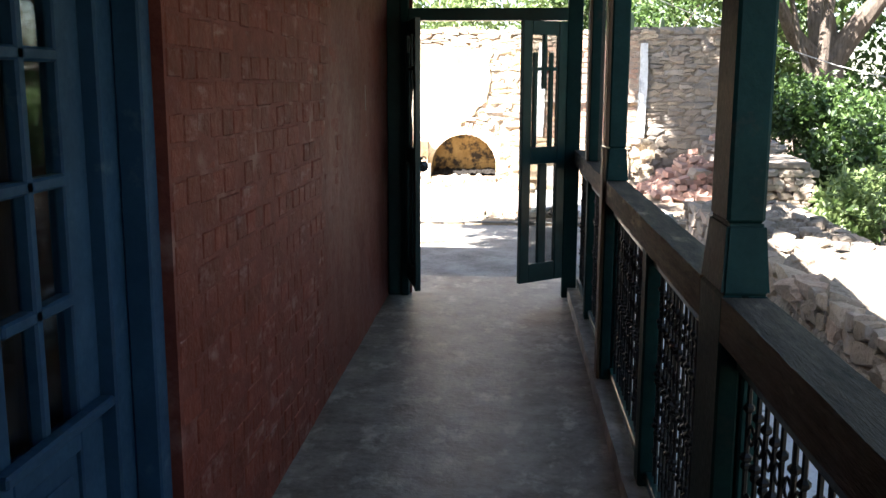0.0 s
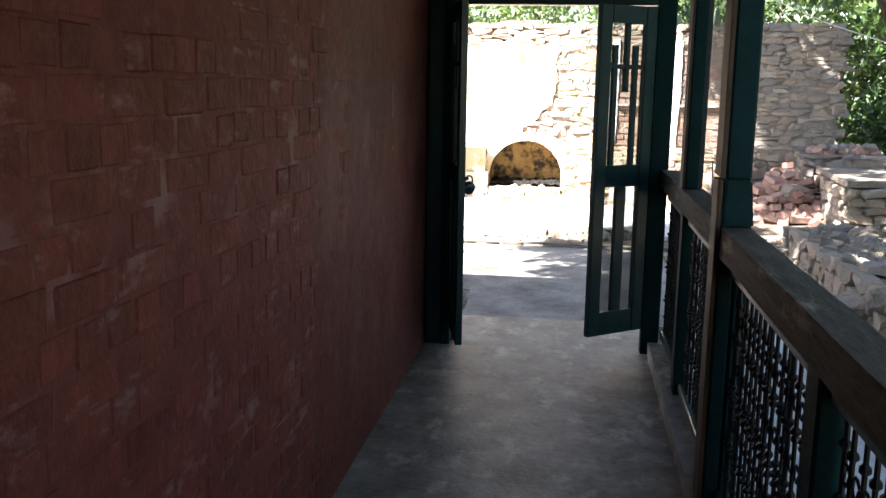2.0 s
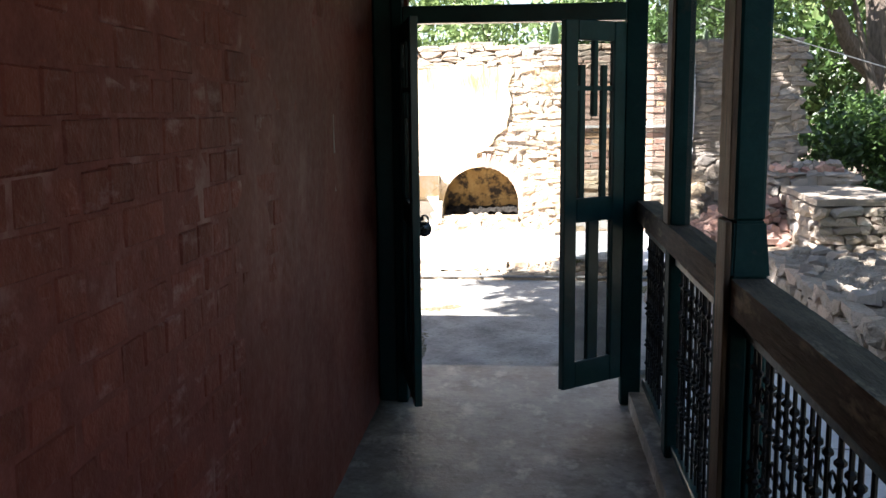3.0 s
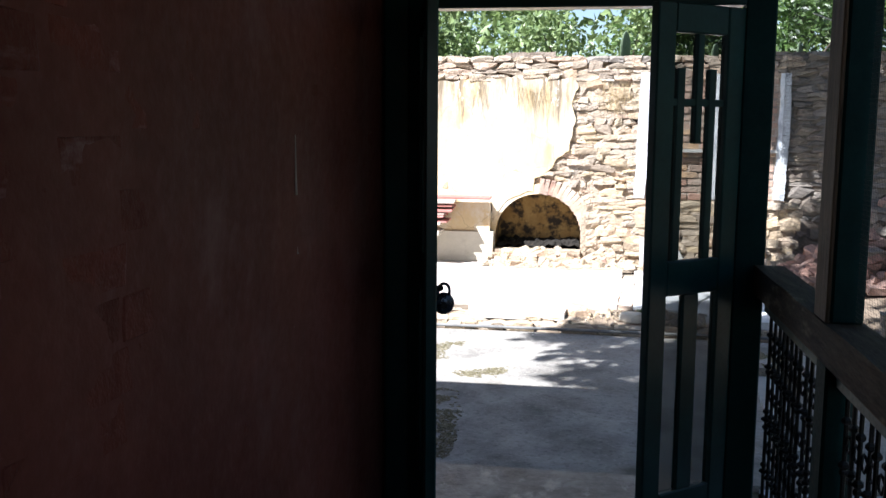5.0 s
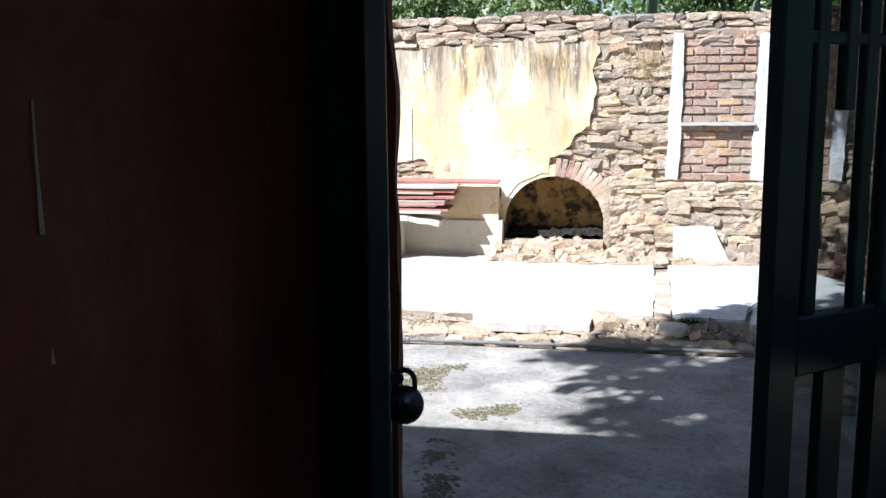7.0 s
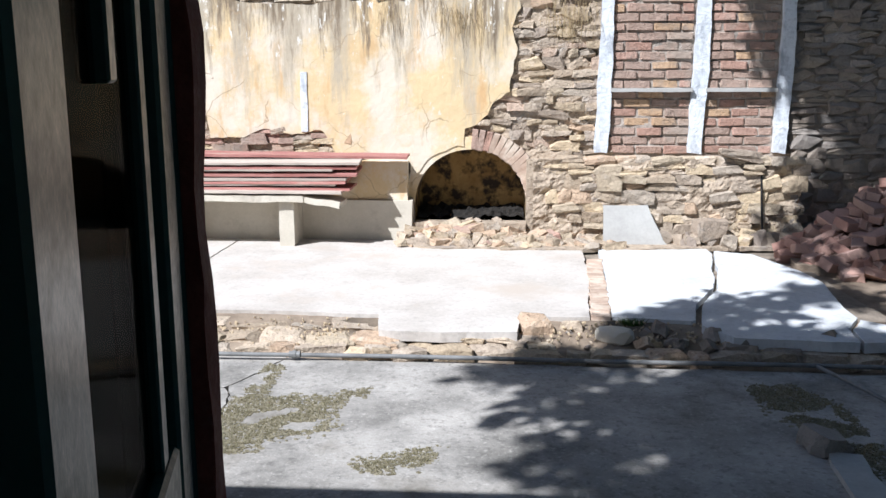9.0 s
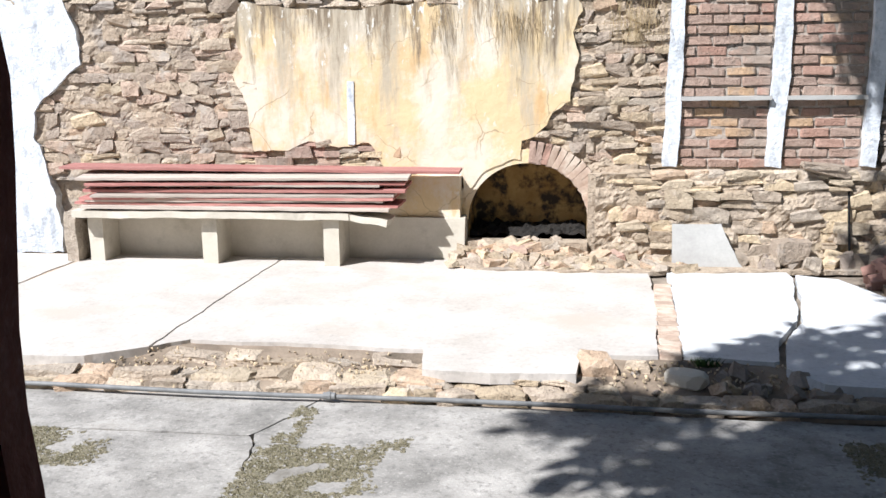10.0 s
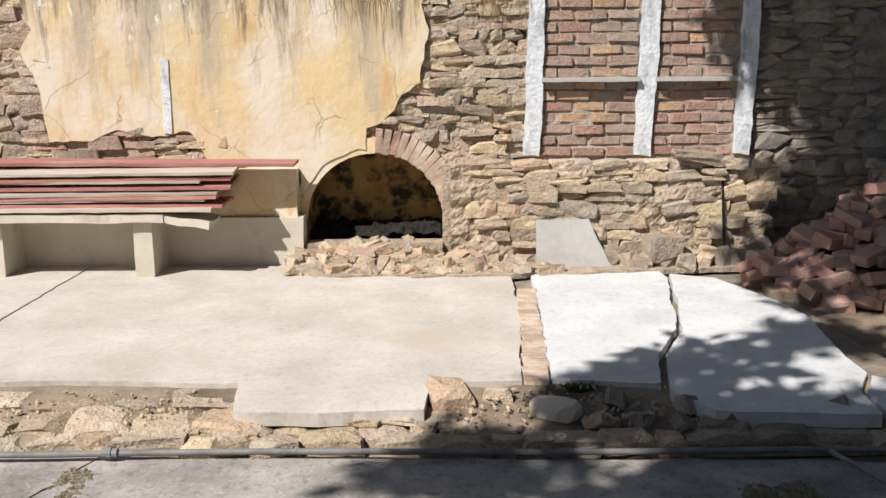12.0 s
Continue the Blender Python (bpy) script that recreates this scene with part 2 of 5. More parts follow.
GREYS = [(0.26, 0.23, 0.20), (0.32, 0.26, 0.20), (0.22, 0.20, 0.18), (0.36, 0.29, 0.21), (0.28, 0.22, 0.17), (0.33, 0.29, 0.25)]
BRICKS = [(0.46, 0.27, 0.21), (0.44, 0.31, 0.25), (0.36, 0.28, 0.235), (0.52, 0.36, 0.20), (0.38, 0.28, 0.23), (0.46, 0.29, 0.235), (0.44, 0.34, 0.26), (0.32, 0.25, 0.21)]
M_STONE = mat("rubble_stone", grit=0.45, dark=(0.34, 0.265, 0.185), light=(0.57, 0.465, 0.33), scale=17, rough=0.92, bump=1.0, fine=75, ramp=STONES, spread=0.18, stain=(0.52, 0.44, 0.35), stain_scale=7, stain_at=0.57, depth=0.025)
MIDS = [(0.46, 0.37, 0.285), (0.42, 0.345, 0.28), (0.50, 0.39, 0.28), (0.38, 0.315, 0.26), (0.52, 0.43, 0.325), (0.46, 0.33, 0.25)]
M_MIDSTONE = mat("grey_brown_rubble_stone", (0.32, 0.255, 0.195), (0.52, 0.43, 0.335), 15, 0.92, 1.0, 70, grit=0.5, depth=0.03, ramp=MIDS, spread=0.2, stain=(0.44, 0.385, 0.325), stain_scale=6, stain_at=0.56)
# on the northeast wall this dark tone also stands in for tree shade
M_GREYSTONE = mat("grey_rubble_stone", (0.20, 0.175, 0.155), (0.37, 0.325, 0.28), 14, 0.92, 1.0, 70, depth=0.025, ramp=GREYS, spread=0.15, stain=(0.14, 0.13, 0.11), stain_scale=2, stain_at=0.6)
M_BRICK = mat("old_red_brick", (0.36, 0.23, 0.17), (0.48, 0.34, 0.26), 16, 0.92, 0.9, 80, grit=0.4, depth=0.02, ramp=BRICKS, spread=0.12, stain=(0.30, 0.24, 0.195), stain_scale=2.6, stain_at=0.52)
M_PILEBRICK = mat("loose_red_brick", (0.26, 0.15, 0.12), (0.42, 0.26, 0.21), 14, 0.92, 0.6, 80, ramp=[(0.42, 0.24, 0.19), (0.34, 0.25, 0.21), (0.46, 0.30, 0.24), (0.28, 0.20, 0.17)], spread=0.2)
M_MORTAR = mat("mud_mortar", grit=0.55, dark=(0.31, 0.245, 0.18), light=(0.53, 0.435, 0.33), scale=9, rough=0.95, bump=1.0, fine=50, depth=0.03, stain=(0.30, 0.265, 0.23), stain_scale=1.6, stain_at=0.55)
# on the northeast wall, mortar darkened along with the stones for shade
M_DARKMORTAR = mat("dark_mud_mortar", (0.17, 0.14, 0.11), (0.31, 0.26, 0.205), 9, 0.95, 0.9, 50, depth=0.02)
M_YELLOW = plaster_mat("yellow_limewash_plaster", (0.60, 0.47, 0.28), (0.64, 0.57, 0.46), (0.55, 0.36, 0.18), (0.42, 0.36, 0.27), (0.20, 0.155, 0.105))
M_WHITE = mat("blue_white_limewash", (0.55, 0.58, 0.61), (0.76, 0.78, 0.80), 5, 0.9, 0.7, 40, depth=0.02, grit=0.35, stain=(0.36, 0.38, 0.41), stain_scale=6, stain_at=0.53, stain_stretch=(1.5, 1, 0.7))
M_OCHRE = mat("ochre_niche_plaster", (0.28, 0.17, 0.06), (0.46, 0.31, 0.12), 6, 0.9, 0.6, 40, stain=(0.040, 0.030, 0.022), stain_scale=7, stain_at=0.45)
M_CEMENT = mat("grey_cement", (0.36, 0.35, 0.33), (0.48, 0.47, 0.44), 4, 0.85, 0.3, 50)
M_CREAM = mat("cream_cement_bench", (0.50, 0.46, 0.38), (0.62, 0.57, 0.48), 4, 0.85, 0.4, 50, stain=(0.40, 0.36, 0.29), stain_scale=3, stain_at=0.58)
M_PLANK = mat("red_painted_plank", (0.34, 0.13, 0.11), (0.54, 0.28, 0.245), 5, grit=0.4, stain=(0.50, 0.42, 0.34), stain_scale=2.5, stain_stretch=(0.5, 3, 3), stain_at=0.58, rough=0.75, bump=0.4, fine=60, stretch=(0.5, 6, 6), spread=0.18)
M_PLANKGREY = mat("bare_grey_plank", (0.36, 0.30, 0.25), (0.56, 0.49, 0.42), 5, 0.8, 0.4, 60, stretch=(0.5, 6, 6), spread=0.15)
M_PIPE = mat("grey_galvanised_pipe", (0.13, 0.13, 0.128), (0.25, 0.25, 0.245), 9, 0.6, 0.15, 70)
M_MOSS = mat("dry_moss", (0.13, 0.112, 0.062), (0.36, 0.32, 0.23), 30, 0.95, 1.0, 110, grit=0.6, depth=0.02)
M_BARK = mat("grey_brown_bark", (0.07, 0.055, 0.045), (0.19, 0.15, 0.12), 7, 0.95, 1.0, 40, stretch=(3, 3, 0.7), depth=0.03)
M_LEAF = leaf_mat("green_leaves", (0.02, 0.05, 0.012), (0.10, 0.175, 0.04))
M_LEAFLIGHT = leaf_mat("pale_green_leaves", (0.07, 0.125, 0.03), (0.26, 0.34, 0.13))
M_STRAW = leaf_mat("dry_straw", (0.30, 0.22, 0.11), (0.55, 0.43, 0.25))
M_DULLGRASS = leaf_mat("dull_dry_grass", (0.13, 0.115, 0.05), (0.30, 0.27, 0.15))
M_CACTUS = mat("pale_cactus", (0.12, 0.17, 0.10), (0.22, 0.28, 0.18), 6, 0.7, 0.3, 40)
M_CABLE = mat("pale_cable", (0.45, 0.44, 0.42), (0.6, 0.58, 0.55), 6, 0.6, 0.0, 40)
M_SOOT = mat("burnt_soot", (0.010, 0.009, 0.008), (0.032, 0.027, 0.022), 14, 0.95, 0.8, 40, depth=0.02)


# ---- mesh helpers ----
def link(name, bm, material, parent=None, smooth=False):
    me = bpy.data.meshes.new(name)
    bm.to_mesh(me)
    bm.free()
    me.materials.append(material)
    if smooth:
        for p in me.polygons:
            p.use_smooth = True
    ob = new(name, me)
    ob.parent = parent
    return ob


def part(name, bm, material, parent, label=""):
    ob = link(name, bm, material, parent)
    if label:
        ob["label"] = label
    return ob


def empty(name, at=(0, 0, 0), rz=0.0):
    ob = new(name)
    ob.matrix_world = pose(*at, 0, 0, rz)
    return ob


def box(x0, x1, y0, y1, z0, z1, bevel=0.0, seg=1):
    bm = bmesh.new()
    bmesh.ops.create_cube(bm, size=1)
    for v in bm.verts:
        v.co = Vector(((x0 + x1) / 2 + v.co.x * (x1 - x0), (y0 + y1) / 2 + v.co.y * (y1 - y0), (z0 + z1) / 2 + v.co.z * (z1 - z0)))
    if bevel:
        bmesh.ops.bevel(bm, geom=bm.edges[:], offset=bevel, segments=seg, affect="EDGES")
    return bm


def merge(*bms):
    out = bms[0]
    for b in bms[1:]:
        me = bpy.data.meshes.new("tmp")
        b.to_mesh(me)
        b.free()
        out.from_mesh(me)
        bpy.data.meshes.remove(me)
    return out


def worn_box(x0, x1, y0, y1, z0, z1, cut=0.15, amp=0.006, seed=0):
    """A box cut into cells, with uneven faces and softened edges."""
    bm = bmesh.new()
    nx, ny, nz = (max(1, min(40, round((b - a) / cut))) for a, b in ((x0, x1), (y0, y1), (z0, z1)))
    bmesh.ops.create_cube(bm, size=1)
    for axis, cells in ((0, nx), (1, ny), (2, nz)):
        for i in range(1, cells):
            co, no = [0, 0, 0], [0, 0, 0]
            co[axis], no[axis] = -0.5 + i / cells, 1
            bmesh.ops.bisect_plane(bm, geom=bm.verts[:] + bm.edges[:] + bm.faces[:], plane_co=co, plane_no=no)
    for v in bm.verts:
        p = Vector(((x0 + x1) / 2 + v.co.x * (x1 - x0), (y0 + y1) / 2 + v.co.y * (y1 - y0), (z0 + z1) / 2 + v.co.z * (z1 - z0)))
        v.co = p + noise.noise_vector(p * 7 + Vector((seed, 0, 0))) * amp
    return bm


def tube(points, radii, sides=8, caps=True):
    """A round, tapered tube along a line of points."""
    bm = bmesh.new()
    pts = [Vector(p) for p in points]
    if isinstance(radii, (int, float)):
        radii = [radii] * len(pts)
    rings, ref = [], Vector((0.13, 0.31, 0.94)).normalized()
    for i, p in enumerate(pts):
        way = (pts[min(i + 1, len(pts) - 1)] - pts[max(i - 1, 0)]).normalized()
        a = way.cross(ref)
        a = a.normalized() if a.length > 0.05 else way.orthogonal().normalized()
        c = way.cross(a)
        rings.append([bm.verts.new(p + (a * math.cos(k * math.tau / sides) + c * math.sin(k * math.tau / sides)) * radii[i]) for k in range(sides)])
    for r, q in zip(rings, rings[1:]):
        for k in range(sides):
            bm.faces.new((r[k], r[(k + 1) % sides], q[(k + 1) % sides], q[k]))
    if caps:
        bm.faces.new(rings[0][::-1])
        bm.faces.new(rings[-1])
    bmesh.ops.recalc_face_normals(bm, faces=bm.faces[:])
    return bm


def ragged(poly, step=0.12, amp=0.03, seed=0.0):
    """A polygon's outline with broken, uneven edges."""
    out = []
    for i, a in enumerate(poly):
        a, c = Vector((*a, 0)), Vector((*poly[(i + 1) % len(poly)], 0))
        cells = max(1, round((c - a).length / step))
        for k in range(cells):
            p = a.lerp(c, k / cells)
            q = p + (noise.noise_vector(Vector((p.x * 3.1 + seed, p.y * 3.1, seed))) + noise.noise_vector(Vector((p.x * 11 + seed, p.y * 11, 4))) * 0.6) * amp
            out.append((q.x, q.y))
    return out


def prism(outline, lo, hi, flat="z"):
    """An outline drawn out from lo to hi along z, or along y for one drawn on a wall (x, z)."""
    bm = bmesh.new()
    spot = (lambda p, h: (p[0], p[1], h)) if flat == "z" else (lambda p, h: (p[0], h, p[1]))
    a = [bm.verts.new(spot(p, lo)) for p in outline]
    c = [bm.verts.new(spot(p, hi)) for p in outline]
    bm.faces.new(a)
    bm.faces.new(c)
    for i in range(len(a)):
        j = (i + 1) % len(a)
        bm.faces.new((a[i], a[j], c[j], c[i]))
    bm.normal_update()
    bmesh.ops.triangulate(bm, faces=[f for f in bm.faces if len(f.verts) > 4], ngon_method="EAR_CLIP")
    bmesh.ops.recalc_face_normals(bm, faces=bm.faces[:])
    return bm


def rock_mesh(name, material, seed, rough=0.16, square=0.5):
    """A unit block of broken stone, with split, angular faces."""
    g = random.Random(seed * 17 + 3)
    bm = bmesh.new()
    bmesh.ops.create_cube(bm, size=1)
    bmesh.ops.subdivide_edges(bm, edges=bm.edges[:], cuts=2, use_grid_fill=True)
    for v in bm.verts:
        p = v.co.normalized()
        v.co = (p * 0.56).lerp(v.co, square) + noise.noise_vector(v.co * 2.1 + Vector((seed * 5.1, 0, 0))) * rough
    for k in range(4):
        way = Vector((g.uniform(-1, 1), g.uniform(-1, 1), g.uniform(-1, 1))).normalized()
        cut = bmesh.ops.bisect_plane(bm, geom=bm.verts[:] + bm.edges[:] + bm.faces[:], plane_co=way * g.uniform(0.43, 0.55), plane_no=way, clear_outer=True)
        bmesh.ops.holes_fill(bm, edges=[e for e in cut["geom_cut"] if isinstance(e, bmesh.types.BMEdge)])
    bmesh.ops.dissolve_limit(bm, angle_limit=0.10, verts=bm.verts[:], edges=bm.edges[:])
    bmesh.ops.triangulate(bm, faces=bm.faces[:])
    bmesh.ops.recalc_face_normals(bm, faces=bm.faces[:])
    me = bpy.data.meshes.new(name)
    bm.to_mesh(me)
    bm.free()
    me.materials.append(material)
    return me


def brick_mesh(name, material, seed, amp=0.05, worn=0.045):
    """A unit brick with worn corners."""
    bm = bmesh.new()
    bmesh.ops.create_cube(bm, size=1)
    bmesh.ops.bevel(bm, geom=bm.edges[:], offset=worn, segments=1, affect="EDGES")
    for v in bm.verts:
        v.co += noise.noise_vector(v.co * 3 + Vector((seed * 3.7, 1, 2))) * amp
    me = bpy.data.meshes.new(name)
    bm.to_mesh(me)
    bm.free()
    me.materials.append(material)
    return me


def piece(name, me, at, size, parent, turn=(0, 0, 0)):
    ob = new(name, me)
    ob.parent = parent
    ob.matrix_basis = Matrix.LocRotScale(at, Euler([radians(a) for a in turn]), size)
    return ob


def structure(ob, label, category):
    return tagged(ob, label, category, kind="structure")


# ---- ground and corridor shell ----
def ground_sheet():
    bm = bmesh.new()
    xs = [-80, -40, -20, -10] + [-8 + i * 0.5 for i in range(50)] + [18, 22, 30, 45, 80]
    ys = [-60, -30, -12, -6] + [-4 + i * 0.6 for i in range(55)] + [32, 40, 60, 100, 160]
    rows = []
    for y in ys:
        row = []
        for x in xs:
            z = -0.05
            if x > 2.9:
                z -= min(1.2, (x - 2.9) * 0.35)
            if y > 13.5:
                z += min(1.4, (y - 13.5) * 0.6) * max(0.0, min(1.0, (4.0 - x) / 2))
            far = max(abs(x), abs(y - 8)) > 25
            z += (noise.noise(Vector((x * 0.8, y * 0.8, 0))) * 0.05 if (x > 1.4 or y > 14) and not far else 0)
            row.append(bm.verts.new((x, y, z)))
        rows.append(row)
    for r, q in zip(rows, rows[1:]):
        for i in range(len(xs) - 1):
            bm.faces.new((r[i], r[i + 1], q[i + 1], q[i]))
    return structure(link("ground", bm, M_GROUND, smooth=True), "brown earth ground with dry leaf litter", "ground")


ground = ground_sheet()

WALL_X, DOOR_Y = -0.85, 6.28
floor = structure(link("floor", worn_box(-1.3, 0.62, -3.2, 7.0, -0.2, 0.0, 0.4, 0.004), M_FLOOR), "worn grey concrete corridor floor with scuffs", "floor")
# unseen ceiling, set low and dark so the upper wall gets less light
ceiling = structure(link("ceiling", box(-1.1, 0.70, -3.2, 6.45, 2.43, 2.48), M_CEIL), "unseen corridor ceiling, dark and low to dim the upper wall", "ceiling")
roof = structure(link("roof", worn_box(-6.5, 0.71, -3.6, 6.76, 2.49, 2.60, 0.5, 0.01), M_ROOF), "flat stone slab roof over the corridor", "roof")
# out of view; added to block daylight from the near corridor wall
wall_east = structure(link("wall_east", box(0.56, 0.70, -3.2, -1.26, -0.05, 2.43), M_RED_JOINT), "unseen plain red wall added at the veranda's start to cut light", "wall")
wall_back = structure(link("wall_back", box(-1.1, 0.70, -3.4, -3.2, 0, 2.48), M_RED_JOINT), "red painted wall closing the corridor", "wall")
wall_block = structure(link("wall_west", merge(box(-1.35, WALL_X - 0.0015, 1.70, 6.2, -0.05, 2.43), box(-1.35, WALL_X, -3.2, 0.42, -0.05, 2.43),
                                              box(-1.35, WALL_X, 0.42, 1.68, 2.3, 2.43)), M_RED_JOINT),
                       "red painted brick corridor wall with scuffed white joints", "wall")
pier = structure(link("wall_pier", worn_box(-1.35, -0.675, 6.325, 6.37, -0.05, 2.43, 0.05, 0.012), M_RED_JOINT), "rough red painted brick pier beside the doorway", "wall")
house_wall = structure(link("wall_house", merge(box(-6.3, -1.35, 6.2, 6.37, -0.05, 2.48), box(-6.3, -6.1, -3.4, 6.2, -0.05, 2.48), box(-6.1, -1.1, -3.4, -3.2, -0.05, 2.48)), M_RED_JOINT),
                       "plain red painted outer wall of the house", "wall")
room_floor = structure(link("floor_room", box(-6.1, -1.3, -3.2, 6.2, -0.2, -0.01), M_FLOOR), "grey concrete floor of the dark room", "floor")

# low kerb under the railing
kerb = structure(link("kerb", worn_box(0.52, 0.72, -1.255, 6.2, -0.1, 0.09, 0.25, 0.006), M_FLOOR), "low grey concrete kerb under the railing", "kerb")


# ---- blue glazed door ----
def blue_door():
    top = empty("door_1", (-0.99, 0, 0))
    top.matrix_world = Matrix.Identity(4)
    tagged(top, "blue painted glazed wooden door, closed, in a brick reveal", "door", kind="structure")
    part("door_frame", merge(box(-1.08, -0.955, 1.53, 1.678, 0, 2.3, 0.006), box(-1.08, -0.955, 0.422, 0.53, 0, 2.3, 0.006), box(-1.08, -0.955, 0.53, 1.53, 2.2, 2.298, 0.006)), M_BLUE, top)
    part("casing", merge(box(-0.955, -0.882, 1.62, 1.698, 0, 2.26, 0.006), box(-0.955, -0.93, 0.43, 0.50, 0, 2.26, 0.006)), M_BLUE, top)
    leaf = part("leaf", merge(box(-1.04, -0.995, 1.40, 1.525, 0.03, 2.19, 0.005), box(-1.04, -0.995, 0.99, 1.08, 0.03, 2.19, 0.005),
                              box(-1.04, -0.995, 1.08, 1.40, 2.07, 2.19, 0.004), box(-1.04, -0.995, 1.08, 1.40, 0.70, 0.78, 0.004),
                              box(-1.04, -0.995, 1.08, 1.40, 0.03, 0.2, 0.004)), M_BLUE, top)
    part("leaf", merge(box(-1.04, -0.995, 0.90, 0.987, 0.03, 2.19, 0.005), box(-1.04, -0.995, 0.535, 0.62, 0.03, 2.19, 0.005),
                       box(-1.04, -0.995, 0.62, 0.90, 2.07, 2.19, 0.004), box(-1.04, -0.995, 0.62, 0.90, 0.2, 0.78, 0.004)), M_BLUE, top)
    part("ledge", box(-0.995, -0.955, 0.99, 1.52, 0.775, 0.805, 0.006), M_BLUE, leaf)
    part("panel", merge(box(-1.03, -1.01, 1.08, 1.40, 0.2, 0.70), box(-1.012, -0.998, 1.12, 1.36, 0.25, 0.65, 0.006)), M_BLUE, leaf)
    for z in (1.07, 1.36, 1.65, 1.93):
        part("glazing_bar", box(-1.03, -0.988, 1.08, 1.40, z, z + 0.032, 0.006), M_BLUE, leaf)
    part("glazing_bar", box(-1.03, -0.988, 1.212, 1.246, 0.78, 2.07, 0.006), M_BLUE, leaf)
    zs = (0.78, 1.102, 1.392, 1.682, 1.962, 2.07)
    for a, c in zip(zs, (1.07, 1.36, 1.65, 1.93, 2.07)):
        for y0, y1 in ((1.08, 1.212), (1.246, 1.40)):
            part("pane", box(-1.022, -1.018, y0, y1, a, c), M_DARKGLASS, leaf)
    for a, c in ((0.78, 1.4), (1.4, 2.07)):
        part("pane", box(-1.022, -1.018, 0.62, 0.90, a, c), M_DARKGLASS, top)
    return top


blue_door()


def curtain():
    bm = bmesh.new()
    cols = [(bm.verts.new((-1.20 + 0.035 * math.sin(i * 1.15), 0.5 + i * 0.035, 0.05)), bm.verts.new((-1.20 + 0.03 * math.sin(i * 1.15 + 0.3), 0.5 + i * 0.035, 2.2))) for i in range(32)]
    for a, c in zip(cols, cols[1:]):
        bm.faces.new((a[0], c[0], c[1], a[1]))
    geom = bmesh.ops.extrude_face_region(bm, geom=bm.faces[:])
    for v in geom["geom"]:
        if isinstance(v, bmesh.types.BMVert):
            v.co.x -= 0.006
    return tagged(link("curtain", bm, M_CURTAIN, smooth=True), "brown cloth curtain hanging behind the glazed door", "curtain")


curtain()


# ---- veranda posts, rails and balusters ----
def post(y, depth=0.18, batten=True):
    """A full post: shaft, flared shoulder block and a foot split by a groove; the corridor side is faced with a bare batten."""
    top = empty("veranda_post", (0.602, y, 0.09))
    tagged(top, "dark green painted wooden veranda post with chamfered shoulders", "post", "veranda posts")
    part("shaft", box(-0.044, 0.044, 0, depth, 1.20, 2.21, 0.008), M_POST, top)
    shoulder = box(-0.054, 0.056, -0.03, depth + 0.03, 1.035, 1.20, 0.008, 2)
    for v in shoulder.verts:
        if v.co.z > 1.15:
            v.co.x *= 0.82
            v.co.y = depth / 2 + (v.co.y - depth / 2) * 0.82
    part("shoulder", shoulder, M_POST, top)
    part("foot", merge(box(-0.054, -0.002, -0.03, depth + 0.03, 0, 1.035, 0.006), box(0.004, 0.056, -0.03, depth + 0.03, 0, 1.035, 0.006)), M_POST, top)
    if batten:
        for x0, x1, y0, y1, z0, z1 in ((-0.062, -0.0445, 0.004, depth * 0.45, 1.205, 2.21), (-0.0575, -0.0445, depth * 0.5, depth - 0.004, 1.205, 2.21), (-0.072, -0.0545, -0.02, depth * 0.55, 0.0, 1.2)):
            part("batten", box(x0, x1, y0, y1, z0, z1, 0.003), M_BATTEN, top, "bare brown wooden batten")
    return top


def square_post(y, depth=0.16):
    """A plain post standing on the handrail, with a stile under it."""
    top = empty("veranda_post", (0.602, y, 1.125))
    tagged(top, "plain square dark green post standing on the handrail", "post", "veranda posts")
    part("shaft", box(-0.040, 0.042, 0, depth, 0, 1.175, 0.006), M_POST, top)
    part("batten", box(-0.052, -0.0405, 0.004, depth - 0.03, 0, 1.175, 0.003), M_BATTEN, top, "bare brown wooden batten")
    return top


for y, batten in ((-1.22, False), (1.42, False), (4.00, True)):
    post(y, 0.18, batten)
square_post(5.20)
STILES = (0.02, 2.65, 5.225)
for y in STILES:
    tagged(link("stile", box(0.565, 0.64, y, y + 0.11, 0.09, 1.02, 0.008), M_POST), "dark green painted wooden stile below the handrail", "post", "railing stiles")


def hand_rail(y0, y1):
    bm = worn_box(0.548, 0.652, y0, y1, 1.02, 1.125, 0.09, 0.003, y0)
    return tagged(link("handrail", bm, M_RAIL, smooth=False), "weathered grey-brown wooden handrail with flaking paint", "handrail", "veranda handrails")


EDGES = [-1.22, 1.42, 4.00, 6.272]
for a, c in zip(EDGES, EDGES[1:]):
    hand_rail(a + 0.214, c - 0.034)
PANELS = ((-1.005, 0.02), (0.13, 1.39), (1.63, 2.65), (2.76, 3.97), (4.21, 5.225), (5.335, 6.238))
for a, c in PANELS:
    tagged(link("bottom_rail", box(0.59, 0.64, a + 0.002, c - 0.002, 0.115, 0.155, 0.005), M_GREEN), "narrow dark green bottom rail", "rail", "bottom rails")
    tagged(link("top_rail", box(0.59, 0.638, a + 0.002, c - 0.002, 0.95, 1.018, 0.005), M_GREEN), "narrow dark green rail under the handrail", "rail", "top rails")
# unseen beam, lowered with the ceiling to shade the upper wall
beam = structure(link("beam", box(0.54, 0.70, -1.255, 6.45, 2.30, 2.428, 0.01), M_GREEN), "unseen dark green eaves beam over the posts, hung low to cut light", "beam")


